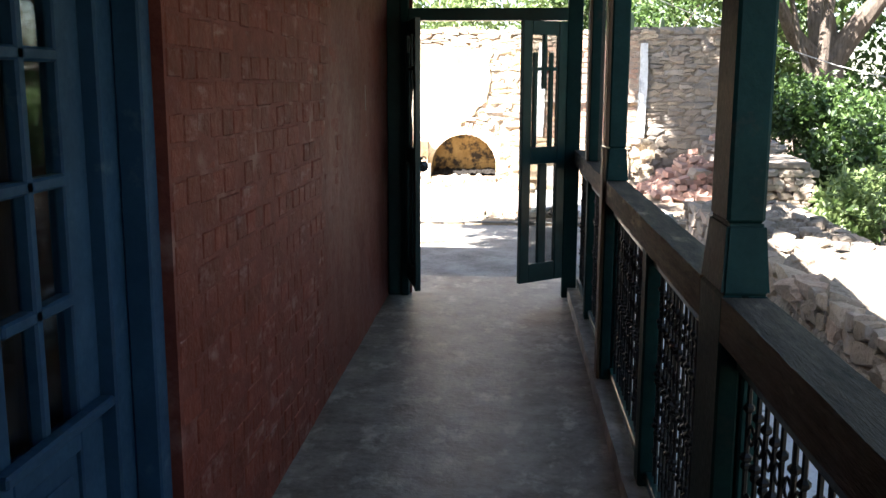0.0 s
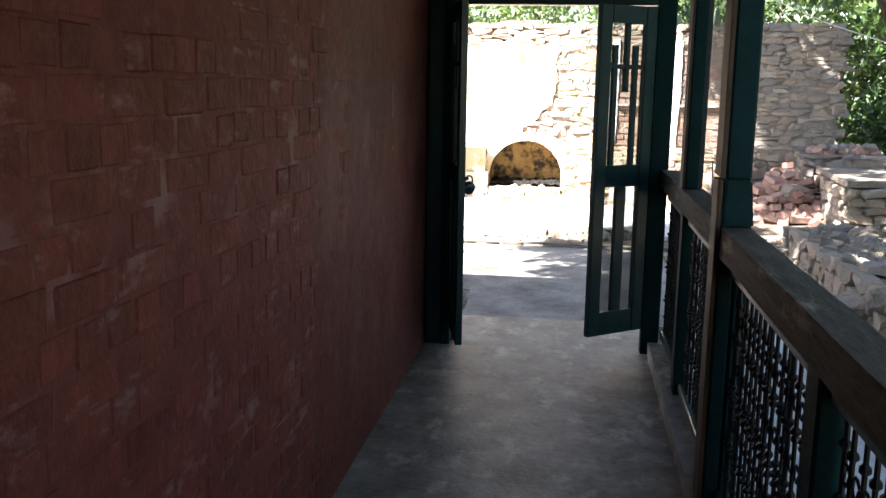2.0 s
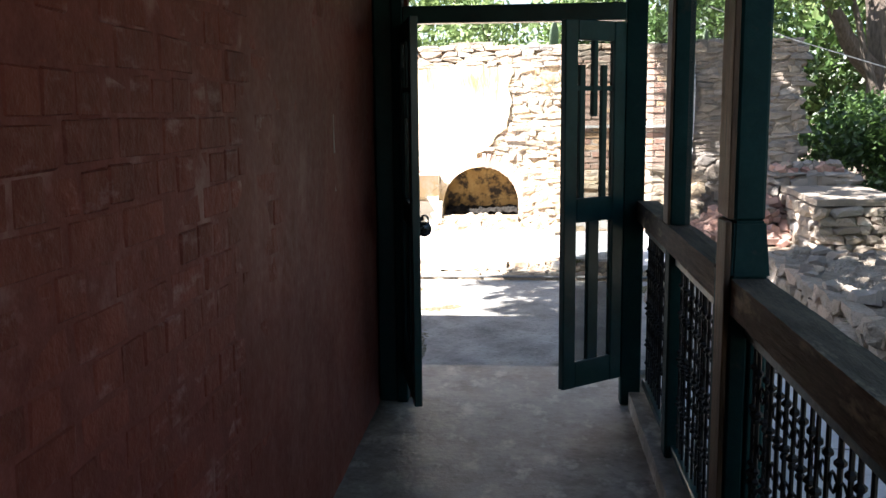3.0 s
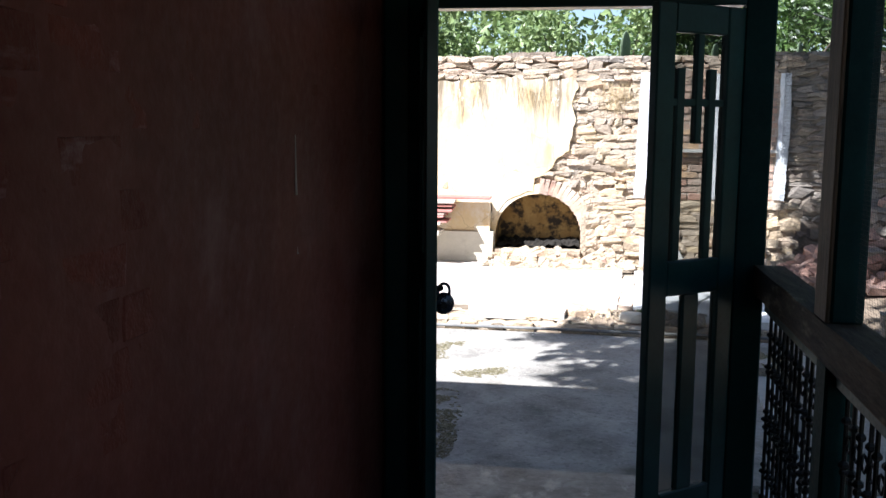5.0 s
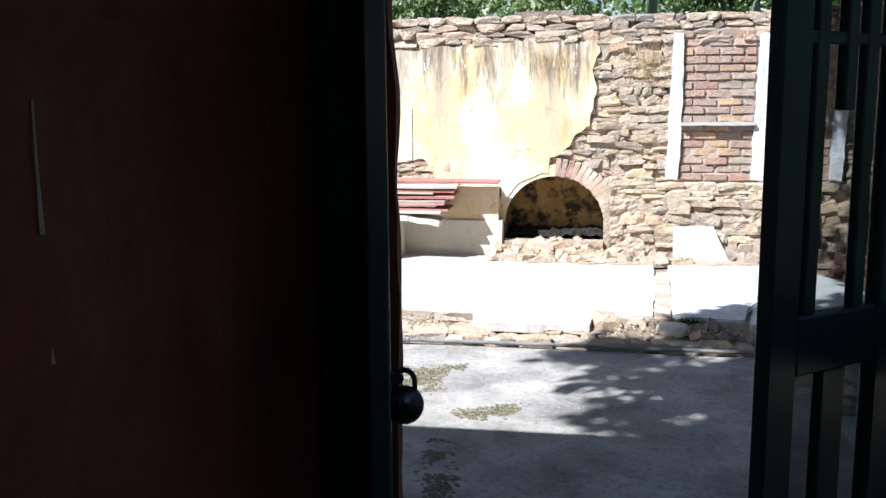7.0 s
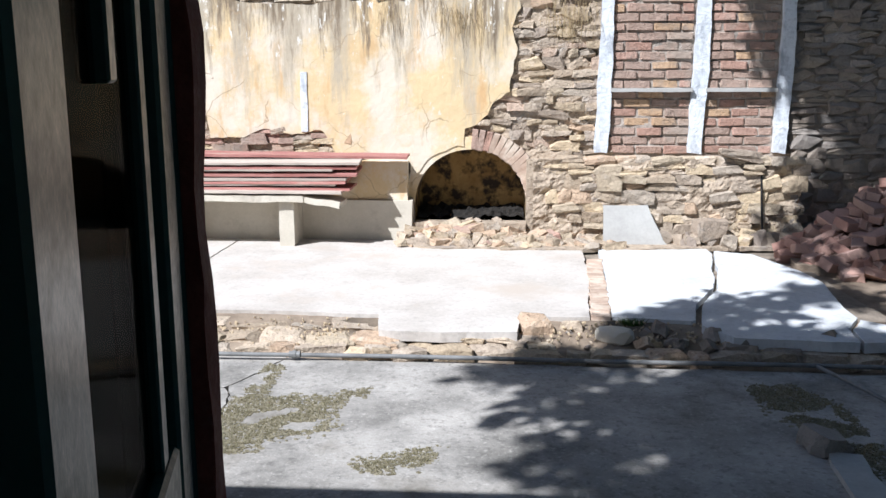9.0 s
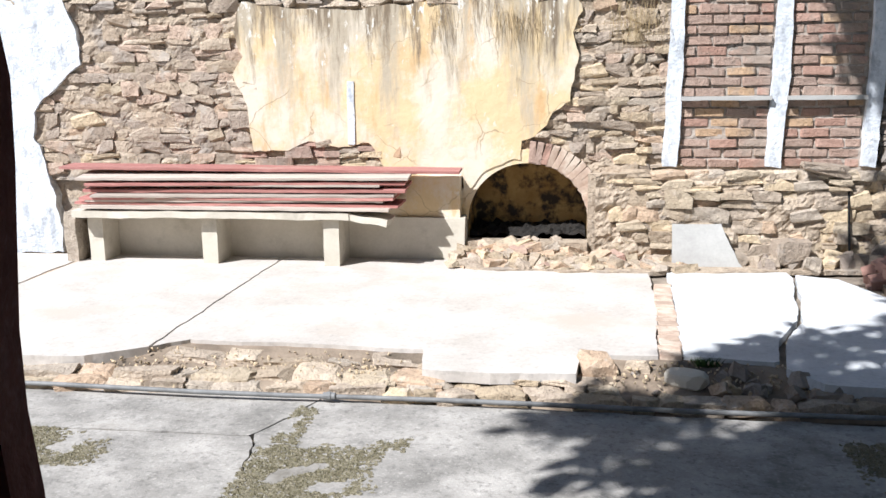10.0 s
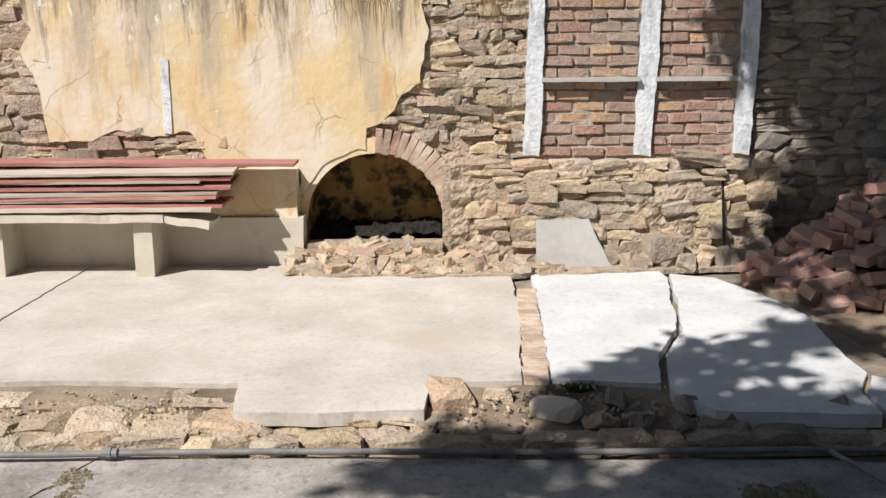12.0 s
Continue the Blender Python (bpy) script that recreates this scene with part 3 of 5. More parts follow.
def baluster_mesh():
    bm = tube([(0, 0, 0), (0, 0, 0.80)], 0.0065, 6)
    for z, r in ((0.10, 0.013), (0.20, 0.016), (0.225, 0.012), (0.37, 0.013), (0.40, 0.018), (0.43, 0.013), (0.58, 0.012), (0.60, 0.016), (0.72, 0.014)):
        bm = merge(bm, tube([(0, 0, z - 0.012), (0, 0, z - 0.004), (0, 0, z + 0.004), (0, 0, z + 0.012)], [0.006, r, r, 0.006], 6))
    me = bpy.data.meshes.new("baluster")
    bm.to_mesh(me)
    bm.free()
    me.materials.append(M_IRON)
    return me


def baluster_panel(y0, y1):
    top = empty("baluster_panel", (0.615, y0, 0.153))
    tagged(top, "dark cast iron balusters with knobs below the handrail", "railing", "baluster panels")
    count = round((y1 - y0) / 0.068)
    for i in range(count):
        piece("baluster", BAL, (random.uniform(-0.004, 0.004), (i + 0.5) * (y1 - y0) / count, 0), (1, 1, 1), top, (0, 0, random.uniform(0, 60)))
    bm = bmesh.new()
    for i in range(count - 1):
        y = (i + 1) * (y1 - y0) / count
        for z in (0.30, 0.50, 0.665):
            pts = [(0, y + 0.022 * math.cos(k * math.tau / 10), z + 0.022 * math.sin(k * math.tau / 10)) for k in range(11)]
            bm = merge(bm, tube(pts, 0.0045, 4, False))
    tagged(part("scrollwork", bm, M_IRON, top), kind="stuff")
    return top


BAL = baluster_mesh()
for a, c in PANELS:
    baluster_panel(a + 0.004, c - 0.004)


def wire_net(y0, y1):
    step, r = 0.0125, 0.00032
    verts, faces = [], []

    def rod(a, c, horizontal):
        i = len(verts)
        for p in (a, c):
            for d in ((-r, -r), (r, -r), (r, r), (-r, r)):
                verts.append((p[0] + d[0], p[1] + (0 if horizontal else d[1]), p[2] + (d[1] if horizontal else 0)))
        for k in range(4):
            faces.append((i + k, i + (k + 1) % 4, i + 4 + (k + 1) % 4, i + 4 + k))

    n = int((y1 - y0) / step)
    for i in range(n):
        y = y0 + i * step
        rod((0.618, y, 1.12), (0.618, y + 0.004 * math.sin(i * 0.7), 2.30), False)
    for i in range(int(1.17 / step)):
        z = 1.125 + i * step
        rod((0.620, y0, z + 0.003 * math.sin(i * 1.3)), (0.620, y1, z), True)
    me = bpy.data.meshes.new("wire_netting")
    me.from_pydata(verts, [], faces)
    me.materials.append(M_WIRE)
    return tagged(new("wire_netting", me), "fine grey wire insect netting between the posts", "netting", "wire netting")


wire_net(4.19, 5.195)
wire_net(5.37, 6.238)

# ---- doorway at the corridor's end ----
door_frame = tagged(empty("door_frame_end", (0, DOOR_Y, 0)), "dark green door frame with an open transom", "door frame", kind="structure")
part("jamb", box(-0.75, -0.69, -0.055, 0.042, 0.0, 2.30, 0.006), M_POST, door_frame)
part("jamb", box(0.476, 0.585, -0.038, 0.05, 0.0, 2.30, 0.006), M_POST, door_frame)
part("filler", box(-0.85, -0.75, -0.03, 0.04, 0.0, 2.30, 0.006), M_GREEN, door_frame)
part("lintel", box(-0.69, 0.476, -0.05, 0.045, 2.06, 2.15, 0.006), M_GREEN, door_frame)
part("head", box(-0.85, 0.66, -0.051, 0.046, 2.302, 2.428, 0.006), M_GREEN, door_frame)


def door_leaf(hinge, angle, w):
    """A glazed leaf; its own x runs from the hinge to the free edge."""
    top = empty("door_leaf", hinge, angle)
    tagged(top, "dark green glazed wooden door leaf standing open", "door", "corridor door leaves", kind="structure")
    z0, z1, t = 0.155, 2.05, 0.02
    part("hinge_stile", box(0, 0.085, -t, t, z0, z1, 0.005), M_GREEN, top)
    part("lock_stile", box(w - 0.085, w, -t, t, z0, z1, 0.005), M_GREEN, top)
    part("bottom_rail", box(0.085, w - 0.085, -t + 0.002, t - 0.002, z0, z0 + 0.14, 0.005), M_GREEN, top)
    part("lock_rail", box(0.085, w - 0.085, -t + 0.002, t - 0.002, 1.03, 1.155, 0.005), M_GREEN, top)
    part("top_rail", box(0.085, w - 0.085, -t + 0.002, t - 0.002, z1 - 0.10, z1, 0.005), M_GREEN, top)
    a, c = 0.085, w - 0.085
    for x in (a + 0.042, c - 0.058):
        part("glazing_bar", box(x, x + 0.036, -0.012, 0.012, 1.155, 1.83, 0.003), M_GREEN, top)
    part("glazing_bar", box((a + c) / 2 - 0.016, (a + c) / 2 + 0.016, -0.014, 0.014, 1.57, z1 - 0.10, 0.003), M_GREEN, top)
    part("glazing_bar", box(a, c, -0.010, 0.010, 1.70, 1.725, 0.003), M_GREEN, top)
    part("glazing_bar", box((a + c) / 2 - 0.037, (a + c) / 2 + 0.037, -0.014, 0.014, z0 + 0.14, 1.03, 0.003), M_GREEN, top)
    part("pane", box(a, c, -0.002, 0.002, 1.155, z1 - 0.10), M_GLASS, top)
    part("pane", box(a, c, -0.002, 0.002, z0 + 0.14, 1.03), M_GLASS, top)
    return top


door_leaf((0.468, 6.266, 0), 180 + math.degrees(math.atan2(0.266, 0.326)), 0.421)
door_leaf((-0.700, 6.27, 0), -77.3, 0.605)


def padlock():
    top = empty("padlock", (-0.533, 5.735, 1.038), 12)
    tagged(top, "round dark steel padlock hanging from the open door leaf", "padlock")
    bm = bmesh.new()
    bmesh.ops.create_uvsphere(bm, u_segments=20, v_segments=12, radius=0.036)
    for v in bm.verts:
        v.co.y *= 0.5
        v.co.z *= 1.05
    part("body", bm, M_LOCK, top)
    part("keyhole_plate", tube([(0, -0.017, -0.005), (0, -0.0195, -0.005)], [0.012, 0.011], 14), M_IRON, top)
    pts = [(-0.019, 0, 0.024)] + [(0.019 * math.cos(math.pi - k * math.pi / 8), 0, 0.045 + 0.022 * math.sin(k * math.pi / 8)) for k in range(9)] + [(0.019, 0, 0.024)]
    part("shackle", tube(pts, 0.0052, 8), M_LOCK, top)
    part("hasp", merge(box(-0.045, -0.008, -0.004, 0.004, 0.045, 0.06, 0.002), tube([(-0.012, -0.006, 0.052), (-0.012, 0.006, 0.052)], 0.011, 10)), M_IRON, top)


padlock()


# ---- courtyard: paving and raised slabs, set out from their own datum ----
BEFORE = set(bpy.data.objects)
PAVE_Z, SLAB_Z = -0.012, 0.11
pavement = tagged(empty("pavement", (0, 8.5, 0)), "cracked grey concrete courtyard paving with moss in the joints", "paving", kind="structure")
LOCAL = Matrix.Translation((0, -8.5, 0))


def pave(outline, seed, material=M_PAVE):
    bm = prism(ragged(outline, 0.06, 0.028, seed), -0.06, PAVE_Z)
    bm.transform(LOCAL)
    return part("paving_slab", bm, material, pavement)


pave([(-6.0, 6.86), (-1.60, 6.86), (-1.535, 8.2), (-1.475, 8.9), (-1.605, 9.41), (-6.0, 9.40)], 3)
pave([(-6.0, 9.412), (-1.615, 9.424), (-1.48, 9.67), (-1.42, 9.925), (-6.0, 10.05)], 3)
pave([(-1.585, 6.86), (1.75, 6.86), (1.85, 8.6), (1.95, 9.78), (-1.41, 9.92), (-1.47, 9.66), (-1.60, 9.44), (-1.46, 8.9), (-1.52, 8.2)], 3)

raised = tagged(empty("raised_floor", (0, 11.5, 0)), "raised pale concrete floor slabs, cracked and broken along the front", "floor slab", kind="structure")
LOCAL2 = Matrix.Translation((0, -11.5, 0))


def slab(outline, seed, material, lo=0.052, hi=SLAB_Z, step=0.05, amp=0.016):
    bm = prism(ragged(outline, step, amp, seed), lo, hi)
    bm.transform(LOCAL2)
    return part("concrete_slab", bm, material, raised)


slab([(-6.2, 10.2), (-4.13, 10.12), (-4.10, 11.2), (-4.09, 12.78), (-6.2, 12.78)], 16, M_SLAB)
slab([(-4.085, 10.12), (-3.2, 10.08), (-2.75, 10.10), (-2.48, 10.30), (-2.47, 12.78), (-4.045, 12.78)], 12, M_SLAB)
slab([(-2.462, 10.31), (-2.30, 10.45), (-1.6, 10.43), (-0.985, 10.39), (-0.93, 10.06), (-0.6, 10.02), (-0.17, 10.06), (-0.155, 10.37), (0.235, 10.385), (0.33, 11.6), (0.36, 12.78), (-2.45, 12.78)], 12, M_SLAB)
slab([(0.363, 10.41), (0.80, 10.33), (0.83, 10.36), (0.90, 10.70), (1.09, 11.17), (1.175, 11.57), (1.315, 12.32), (1.32, 12.7), (0.49, 12.75), (0.45, 11.8)], 13, M_SLAB2)
slab([(0.848, 10.26), (0.97, 10.02), (1.452, 9.96), (1.60, 9.97), (1.625, 10.22), (1.745, 10.46), (1.76, 10.7), (1.85, 11.37), (1.80, 11.74), (1.62, 12.3), (1.36, 12.42), (1.205, 11.57), (1.122, 11.17), (0.935, 10.70)], 14, M_SLAB2)
slab([(1.612, 9.96), (1.92, 9.99), (1.98, 10.12), (1.86, 10.33), (1.76, 10.42), (1.638, 10.21)], 15, M_SLAB2)
for x in (-2.466, -4.07):
    fill = box(x - 0.035, x + 0.035, 10.40, 12.77, 0.06, SLAB_Z - 0.007)
    fill.transform(LOCAL2)
    part("joint_mortar", fill, M_DUSTBRICK if x < -3 else M_SLAB, raised)
bed = bmesh.new()
bmesh.ops.create_grid(bed, x_segments=90, y_segments=14, size=0.5)
for v in bed.verts:
    x, y = v.co.x * 8.6 - 1.9, 10.185 + v.co.y * 0.55
    z = 0.012 + 0.085 * max(0.0, y - 9.93) / 0.5 + noise.fractal(Vector((x * 5, y * 5, 0)), 0.7, 2.1, 4) * 0.022
    v.co = (x, y, min(z, 0.088) if -0.48 < v.co.y else -0.04)
structure(link("rubble_bed", bed, M_EARTH, smooth=True), "bare earth and grit strip where the slab edge has broken away", "ground")
tagged(link("joint_earth", prism(ragged([(0.2, 10.3), (2.0, 10.2), (1.9, 12.7), (-0.2, 12.8), (0.1, 12.4)], 0.2, 0.03, 5), -0.03, 0.070), M_DARKMORTAR), "brown earth showing in the slab joints", "ground", kind="structure")
tagged(link("earth_bank", prism(ragged([(1.85, 9.8), (2.5, 9.5), (3.4, 12.9), (1.6, 12.9), (1.95, 11.6)], 0.2, 0.05, 8), -0.04, 0.045), M_EARTH), "bare brown earth beside the slabs", "ground", kind="structure")

ROCKS = [rock_mesh("stone", M_STONE, i, 0.11, 0.93) for i in range(9)]
GREYROCKS = [rock_mesh("stone", M_GREYSTONE, 20 + i, 0.11, 0.93) for i in range(8)]
MIDROCKS = [rock_mesh("stone", M_MIDSTONE, 70 + i, 0.13, 0.93) for i in range(8)]
BOULDERS = [rock_mesh("boulder", M_CAP if i % 2 else M_MIDSTONE, 90 + i, 0.20, 0.45) for i in range(6)]
OLDBRICKS = [brick_mesh("brick", M_BRICK, i, 0.10) for i in range(5)]
DUSTBRICKS = [brick_mesh("brick", M_DUSTBRICK, 50 + i, 0.08) for i in range(3)]
PILEBRICKS = [brick_mesh("brick", M_PILEBRICK, 10 + i, 0.09) for i in range(6)]
rng = random.Random(4)

# brick joint between the slabs
for i in range(17):
    y = 10.44 + i * 0.098
    piece("brick", DUSTBRICKS[i % 3], (0.305 + (y - 10.4) * 0.062 + rng.uniform(-0.006, 0.006), y - 11.5, 0.085), (0.115, 0.09, 0.06), raised, (rng.uniform(-2, 2), rng.uniform(-2, 2), rng.uniform(-4, 4)))

# flat stones along the broken edge
edging = tagged(empty("edging_stones", (-1.0, 10.2, 0)), "flat broken stones along the slab's front edge", "stones")


def flat_row(x0, x1, y, w, z, h, depth, rocks=ROCKS):
    x = x0
    while x < x1:
        a = rng.uniform(*w)
        piece("stone", rng.choice(rocks), (x + a / 2 + 1.0, y - 10.2 + rng.uniform(-0.03, 0.03), z + rng.uniform(-0.012, 0.012)),
              (a * 1.02, depth * rng.uniform(0.8, 1.15), h), edging, (rng.uniform(-5, 5), rng.uniform(-5, 5), rng.uniform(-14, 14)))
        x += a


flat_row(-4.6, 2.1, 9.955, (0.10, 0.30), 0.005, 0.075, 0.10)
flat_row(-2.3, -1.0, 10.10, (0.18, 0.36), 0.035, 0.06, 0.22)
flat_row(-2.35, -1.0, 10.29, (0.16, 0.36), 0.055, 0.06, 0.18)
flat_row(-4.6, -2.5, 10.04, (0.16, 0.34), 0.03, 0.07, 0.14)
flat_row(-1.0, -0.12, 10.05, (0.09, 0.22), 0.028, 0.05, 0.12)
flat_row(-1.0, -0.12, 10.10, (0.09, 0.20), 0.06, 0.03, 0.10)
flat_row(0.9, 2.2, 10.02, (0.10, 0.25), 0.03, 0.07, 0.13, GREYROCKS)
tagged(piece("stone_block", ROCKS[2], (-0.07, 10.27, 0.09), (0.18, 0.19, 0.10), None, (0, 4, 8)), "squared sandstone block lying in the rubble strip", "stone")
tagged(piece("boulder", rock_mesh("boulder", M_CREAM, 3, 0.09, 0.2), (0.35, 10.13, 0.08), (0.22, 0.12, 0.09), None, (8, -4, -38)), "pale rounded boulder in the rubble strip", "stone")
for k in range(46):
    x, y = rng.uniform(0.05, 1.6), rng.uniform(9.98, 10.32)
    s = rng.choice((0.03, 0.04, 0.05, 0.07, 0.10))
    if abs(x - 0.33) > 0.16 or s < 0.05:
        tagged(piece("rubble_stone", rng.choice(GREYROCKS if k % 3 else ROCKS), (x, y, 0.035 + s * 0.35), (s * 1.3, s, s * 0.8), None, (rng.uniform(0, 40), rng.uniform(0, 40), rng.uniform(0, 180))),
               "small broken grey stone lying in the rubble strip", "stone", "rubble in the strip")
pebbles = bmesh.new()
for k in range(1100):
    x, y = rng.uniform(-4.5, 2.2), min(rng.gauss(10.17, 0.09), 10.33)
    if -1.06 < x < -0.05:
        continue
    s = rng.uniform(0.004, 0.012)
    m = Matrix.LocRotScale((x, y, 0.03 + 0.085 * (y - 9.93) / 0.5), Euler((k, k * 2.1, k * 0.7)), (s * 1.4, s * 0.9, s * 0.5))
    bmesh.ops.create_icosphere(pebbles, subdivisions=1, radius=1, matrix=m)
tagged(link("grit", pebbles, M_STONE), "loose pale mortar grit on the earth strip", "gravel", kind="stuff")

# water pipe
pts = [(-6.0 + i * 0.4, 9.86 + 0.016 * math.sin(i * 1.1) + 0.028 * max(0, (-1.4 - (-6.0 + i * 0.4)) * 0.4) + (0.0 if i < 12 else -0.006 * (i - 12)), 0.022 + 0.004 * math.sin(i * 0.9)) for i in range(23)]
pipe = tagged(link("water_pipe", tube(pts, 0.0125, 10), M_PIPE, smooth=True), "grey galvanised water pipe lying along the paving", "pipe")
part("coupling", merge(tube([(-1.39, 9.862, 0.022), (-1.33, 9.862, 0.022)], 0.019, 10), tube([(-1.372, 9.862, 0.022), (-1.352, 9.862, 0.022)], 0.023, 10)), M_PIPE, pipe)
tagged(link("branch_pipe", tube([(1.34, 9.82, 0.02), (1.45, 9.5, 0.018), (1.62, 8.9, 0.015), (1.75, 8.3, 0.014)], 0.010, 10), M_PIPE, smooth=True), "short grey branch pipe lying on the paving", "pipe")

# moss and dry grass in the joints
MOSSES = ([(-1.45, 8.65), (-1.53, 8.95), (-1.52, 9.25), (-1.42, 9.36), (-1.10, 9.30), (-0.90, 9.46), (-0.89, 9.33), (-1.03, 9.13), (-0.99, 8.90), (-1.19, 8.82), (-1.30, 8.62)],
          [(-1.48, 9.34), (-1.50, 9.78), (-1.41, 9.80), (-1.38, 9.36)], [(-0.86, 8.56), (-0.68, 8.64), (-0.53, 8.76), (-0.46, 8.62), (-0.71, 8.46)],
          [(-2.90, 9.35), (-2.57, 9.42), (-2.15, 9.18), (-2.18, 9.04), (-2.41, 9.00), (-2.70, 9.06)],
          [(-0.73, 6.94), (-0.78, 7.58), (-0.90, 8.18), (-0.83, 8.14), (-0.68, 7.43), (-0.66, 7.03)],
          [(0.92, 9.56), (1.15, 9.62), (1.28, 9.31), (1.31, 8.85), (1.20, 8.5), (1.06, 9.0), (0.96, 9.29)])


def inside(p, poly):
    hit = False
    for a, c in zip(poly, poly[1:] + poly[:1]):
        if (a[1] > p[1]) != (c[1] > p[1]) and p[0] < a[0] + (c[0] - a[0]) * (p[1] - a[1]) / (c[1] - a[1]):
            hit = not hit
    return hit


tagged(piece("pale_stone", GREYROCKS[6], (1.06, 8.80, 0.03), (0.17, 0.15, 0.09), None, (5, 8, 20)), "pale rounded stone on the mossy paving", "stone")
tagged(link("cement_strip", prism(ragged([(1.05, 8.75), (1.17, 8.72), (1.12, 8.0), (1.05, 7.3), (0.93, 7.3), (0.98, 8.0)], 0.09, 0.02, 9), -0.03, 0.012), M_CEMENT), "narrow smooth cement strip in the paving", "paving", kind="structure")
blades = []
for i, outline in enumerate(MOSSES):
    lo_x, hi_x, lo_y, hi_y = min(p[0] for p in outline), max(p[0] for p in outline), min(p[1] for p in outline), max(p[1] for p in outline)
    tufts_bm = bmesh.new()
    for k in range(int(9000 * (hi_x - lo_x) * (hi_y - lo_y)) + 150):
        x, y = rng.uniform(lo_x, hi_x), rng.uniform(lo_y, hi_y)
        if not inside((x + rng.gauss(0, 0.03), y + rng.gauss(0, 0.03)), outline) or noise.noise(Vector((x * 7, y * 7, 2))) < -0.22:
            continue
        r = rng.uniform(0.004, 0.016)
        ring = [(x + r * math.cos(w * 0.785) * rng.uniform(0.6, 1.3), y + r * math.sin(w * 0.785) * rng.uniform(0.6, 1.3)) for w in range(8)]
        h = PAVE_Z + rng.uniform(0.0006, 0.003)
        lower, upper = [tufts_bm.verts.new((*q, PAVE_Z - 0.004)) for q in ring], [tufts_bm.verts.new((x + (q[0] - x) * 0.8, y + (q[1] - y) * 0.8, h)) for q in ring]
        tufts_bm.faces.new(upper)
        for w in range(8):
            tufts_bm.faces.new((lower[w], lower[w - 7], upper[w - 7], upper[w]))
        for w in range(2):
            blades.append((x + rng.gauss(0, r * 0.7), y + rng.gauss(0, r * 0.7), PAVE_Z, rng.uniform(0.004, 0.012)))
    tagged(link("moss_patch", tufts_bm, M_MOSS), "dry brown-green moss patch in the paving joint", "moss", "moss patches", "stuff")


def blade_mesh(name, spots, material, lean=0.7, width=0.0025):
    verts, faces = [], []
    for x, y, z, h in spots:
        a, b = rng.uniform(0, math.tau), rng.uniform(0, math.tau)
        i = len(verts)
        verts.extend(((x - width * math.cos(a), y - width * math.sin(a), z), (x + width * math.cos(a), y + width * math.sin(a), z), (x + h * lean * math.cos(b), y + h * lean * math.sin(b), z + h)))
        faces.append((i, i + 1, i + 2))
    me = bpy.data.meshes.new(name)
    me.from_pydata(verts, [], faces)
    me.materials.append(material)
    return me


tagged(new("dry_grass", blade_mesh("dry_grass", blades, M_DULLGRASS)), "short dry grass growing in the paving cracks", "grass", kind="stuff")
weeds = [(0.47 + rng.gauss(0, 0.035), 10.36 + rng.gauss(0, 0.02), 0.07, rng.uniform(0.015, 0.05)) for k in range(260)]
tagged(new("weed", blade_mesh("weed", weeds, M_LEAF, 0.9, 0.008)), "small dark green weed at the slab's edge", "weed")


# ---- courtyard: far wall ----
FACE = 13.0          # upper face
FOOT = 12.80         # lower, thicker masonry
NX0, NX1, NZ0, NZ1 = -1.01, -0.085, 0.25, 0.852   # arched niche
NC, NR = (NX0 + NX1) / 2, (NX1 - NX0) / 2
arc = [(NC - NR * math.cos(k * math.pi / 24), 0.40 + (NZ1 - 0.40) * math.sin(k * math.pi / 24)) for k in range(25)]
core = merge(box(-6.5, NX0, FACE + 0.07, 13.45, -0.1, 2.2), box(NX1, 2.05, FACE + 0.07, 13.45, -0.1, 2.27), box(NX0, NX1, FACE + 0.07, 13.45, -0.1, NZ0),
             prism([(NX0, 2.22), (NX0, NZ0)] + arc + [(NX1, NZ0), (NX1, 2.22)], FACE + 0.07, 13.45, "y"),
             box(NX1, 2.05, FOOT + 0.07, FACE + 0.07, -0.1, 0.78), box(NX0, NX1, FOOT + 0.02, FACE + 0.07, -0.1, 0.25),
             box(-6.5, NX0, 13.45, 13.6, -0.1, 2.2), box(NX0, 2.05, 13.45, 13.6, -0.1, 2.2))
wall_north = structure(link("wall_north", core, M_MORTAR), "old rubble stone courtyard wall with crumbling yellow plaster", "wall")
niche = bmesh.new()
rows = [[niche.verts.new((x, y, z)) for x, z in [(NX0 + 0.001, NZ0)] + [(NC + (p[0] - NC) * 0.998, p[1] - 0.001) for p in arc] + [(NX1 - 0.001, NZ0)]] for y in (FACE - 0.02, 13.18, 13.40)]
for r, q in zip(rows, rows[1:]):
    for i in range(len(r) - 1):
        niche.faces.new((r[i], r[i + 1], q[i + 1], q[i]))
niche.faces.new(rows[-1])
niche.faces.new((rows[0][0], rows[0][-1], rows[1][-1], rows[1][0]))
niche.faces.new((rows[1][0], rows[1][-1], rows[2][-1], rows[2][0]))
grown = [(NC + (x - NC) * 1.22, 0.40 + (z - 0.40) * 1.24) for x, z in arc]
half = len(arc) // 2 + 2
part("niche_surround", prism(arc[:half] + grown[:half][::-1], FACE - 0.021, FACE + 0.09, "y"), M_YELLOW, wall_north)
part("niche_lining", niche, M_OCHRE, wall_north, "sooty ochre plaster lining of an arched niche")


def plaster(outline, seed, material, back, front, label, step=0.05, amp=0.035):
    ob = part("plaster", prism(ragged(outline, step, amp, seed), back, front, "y"), material, wall_north, label)
    return ob


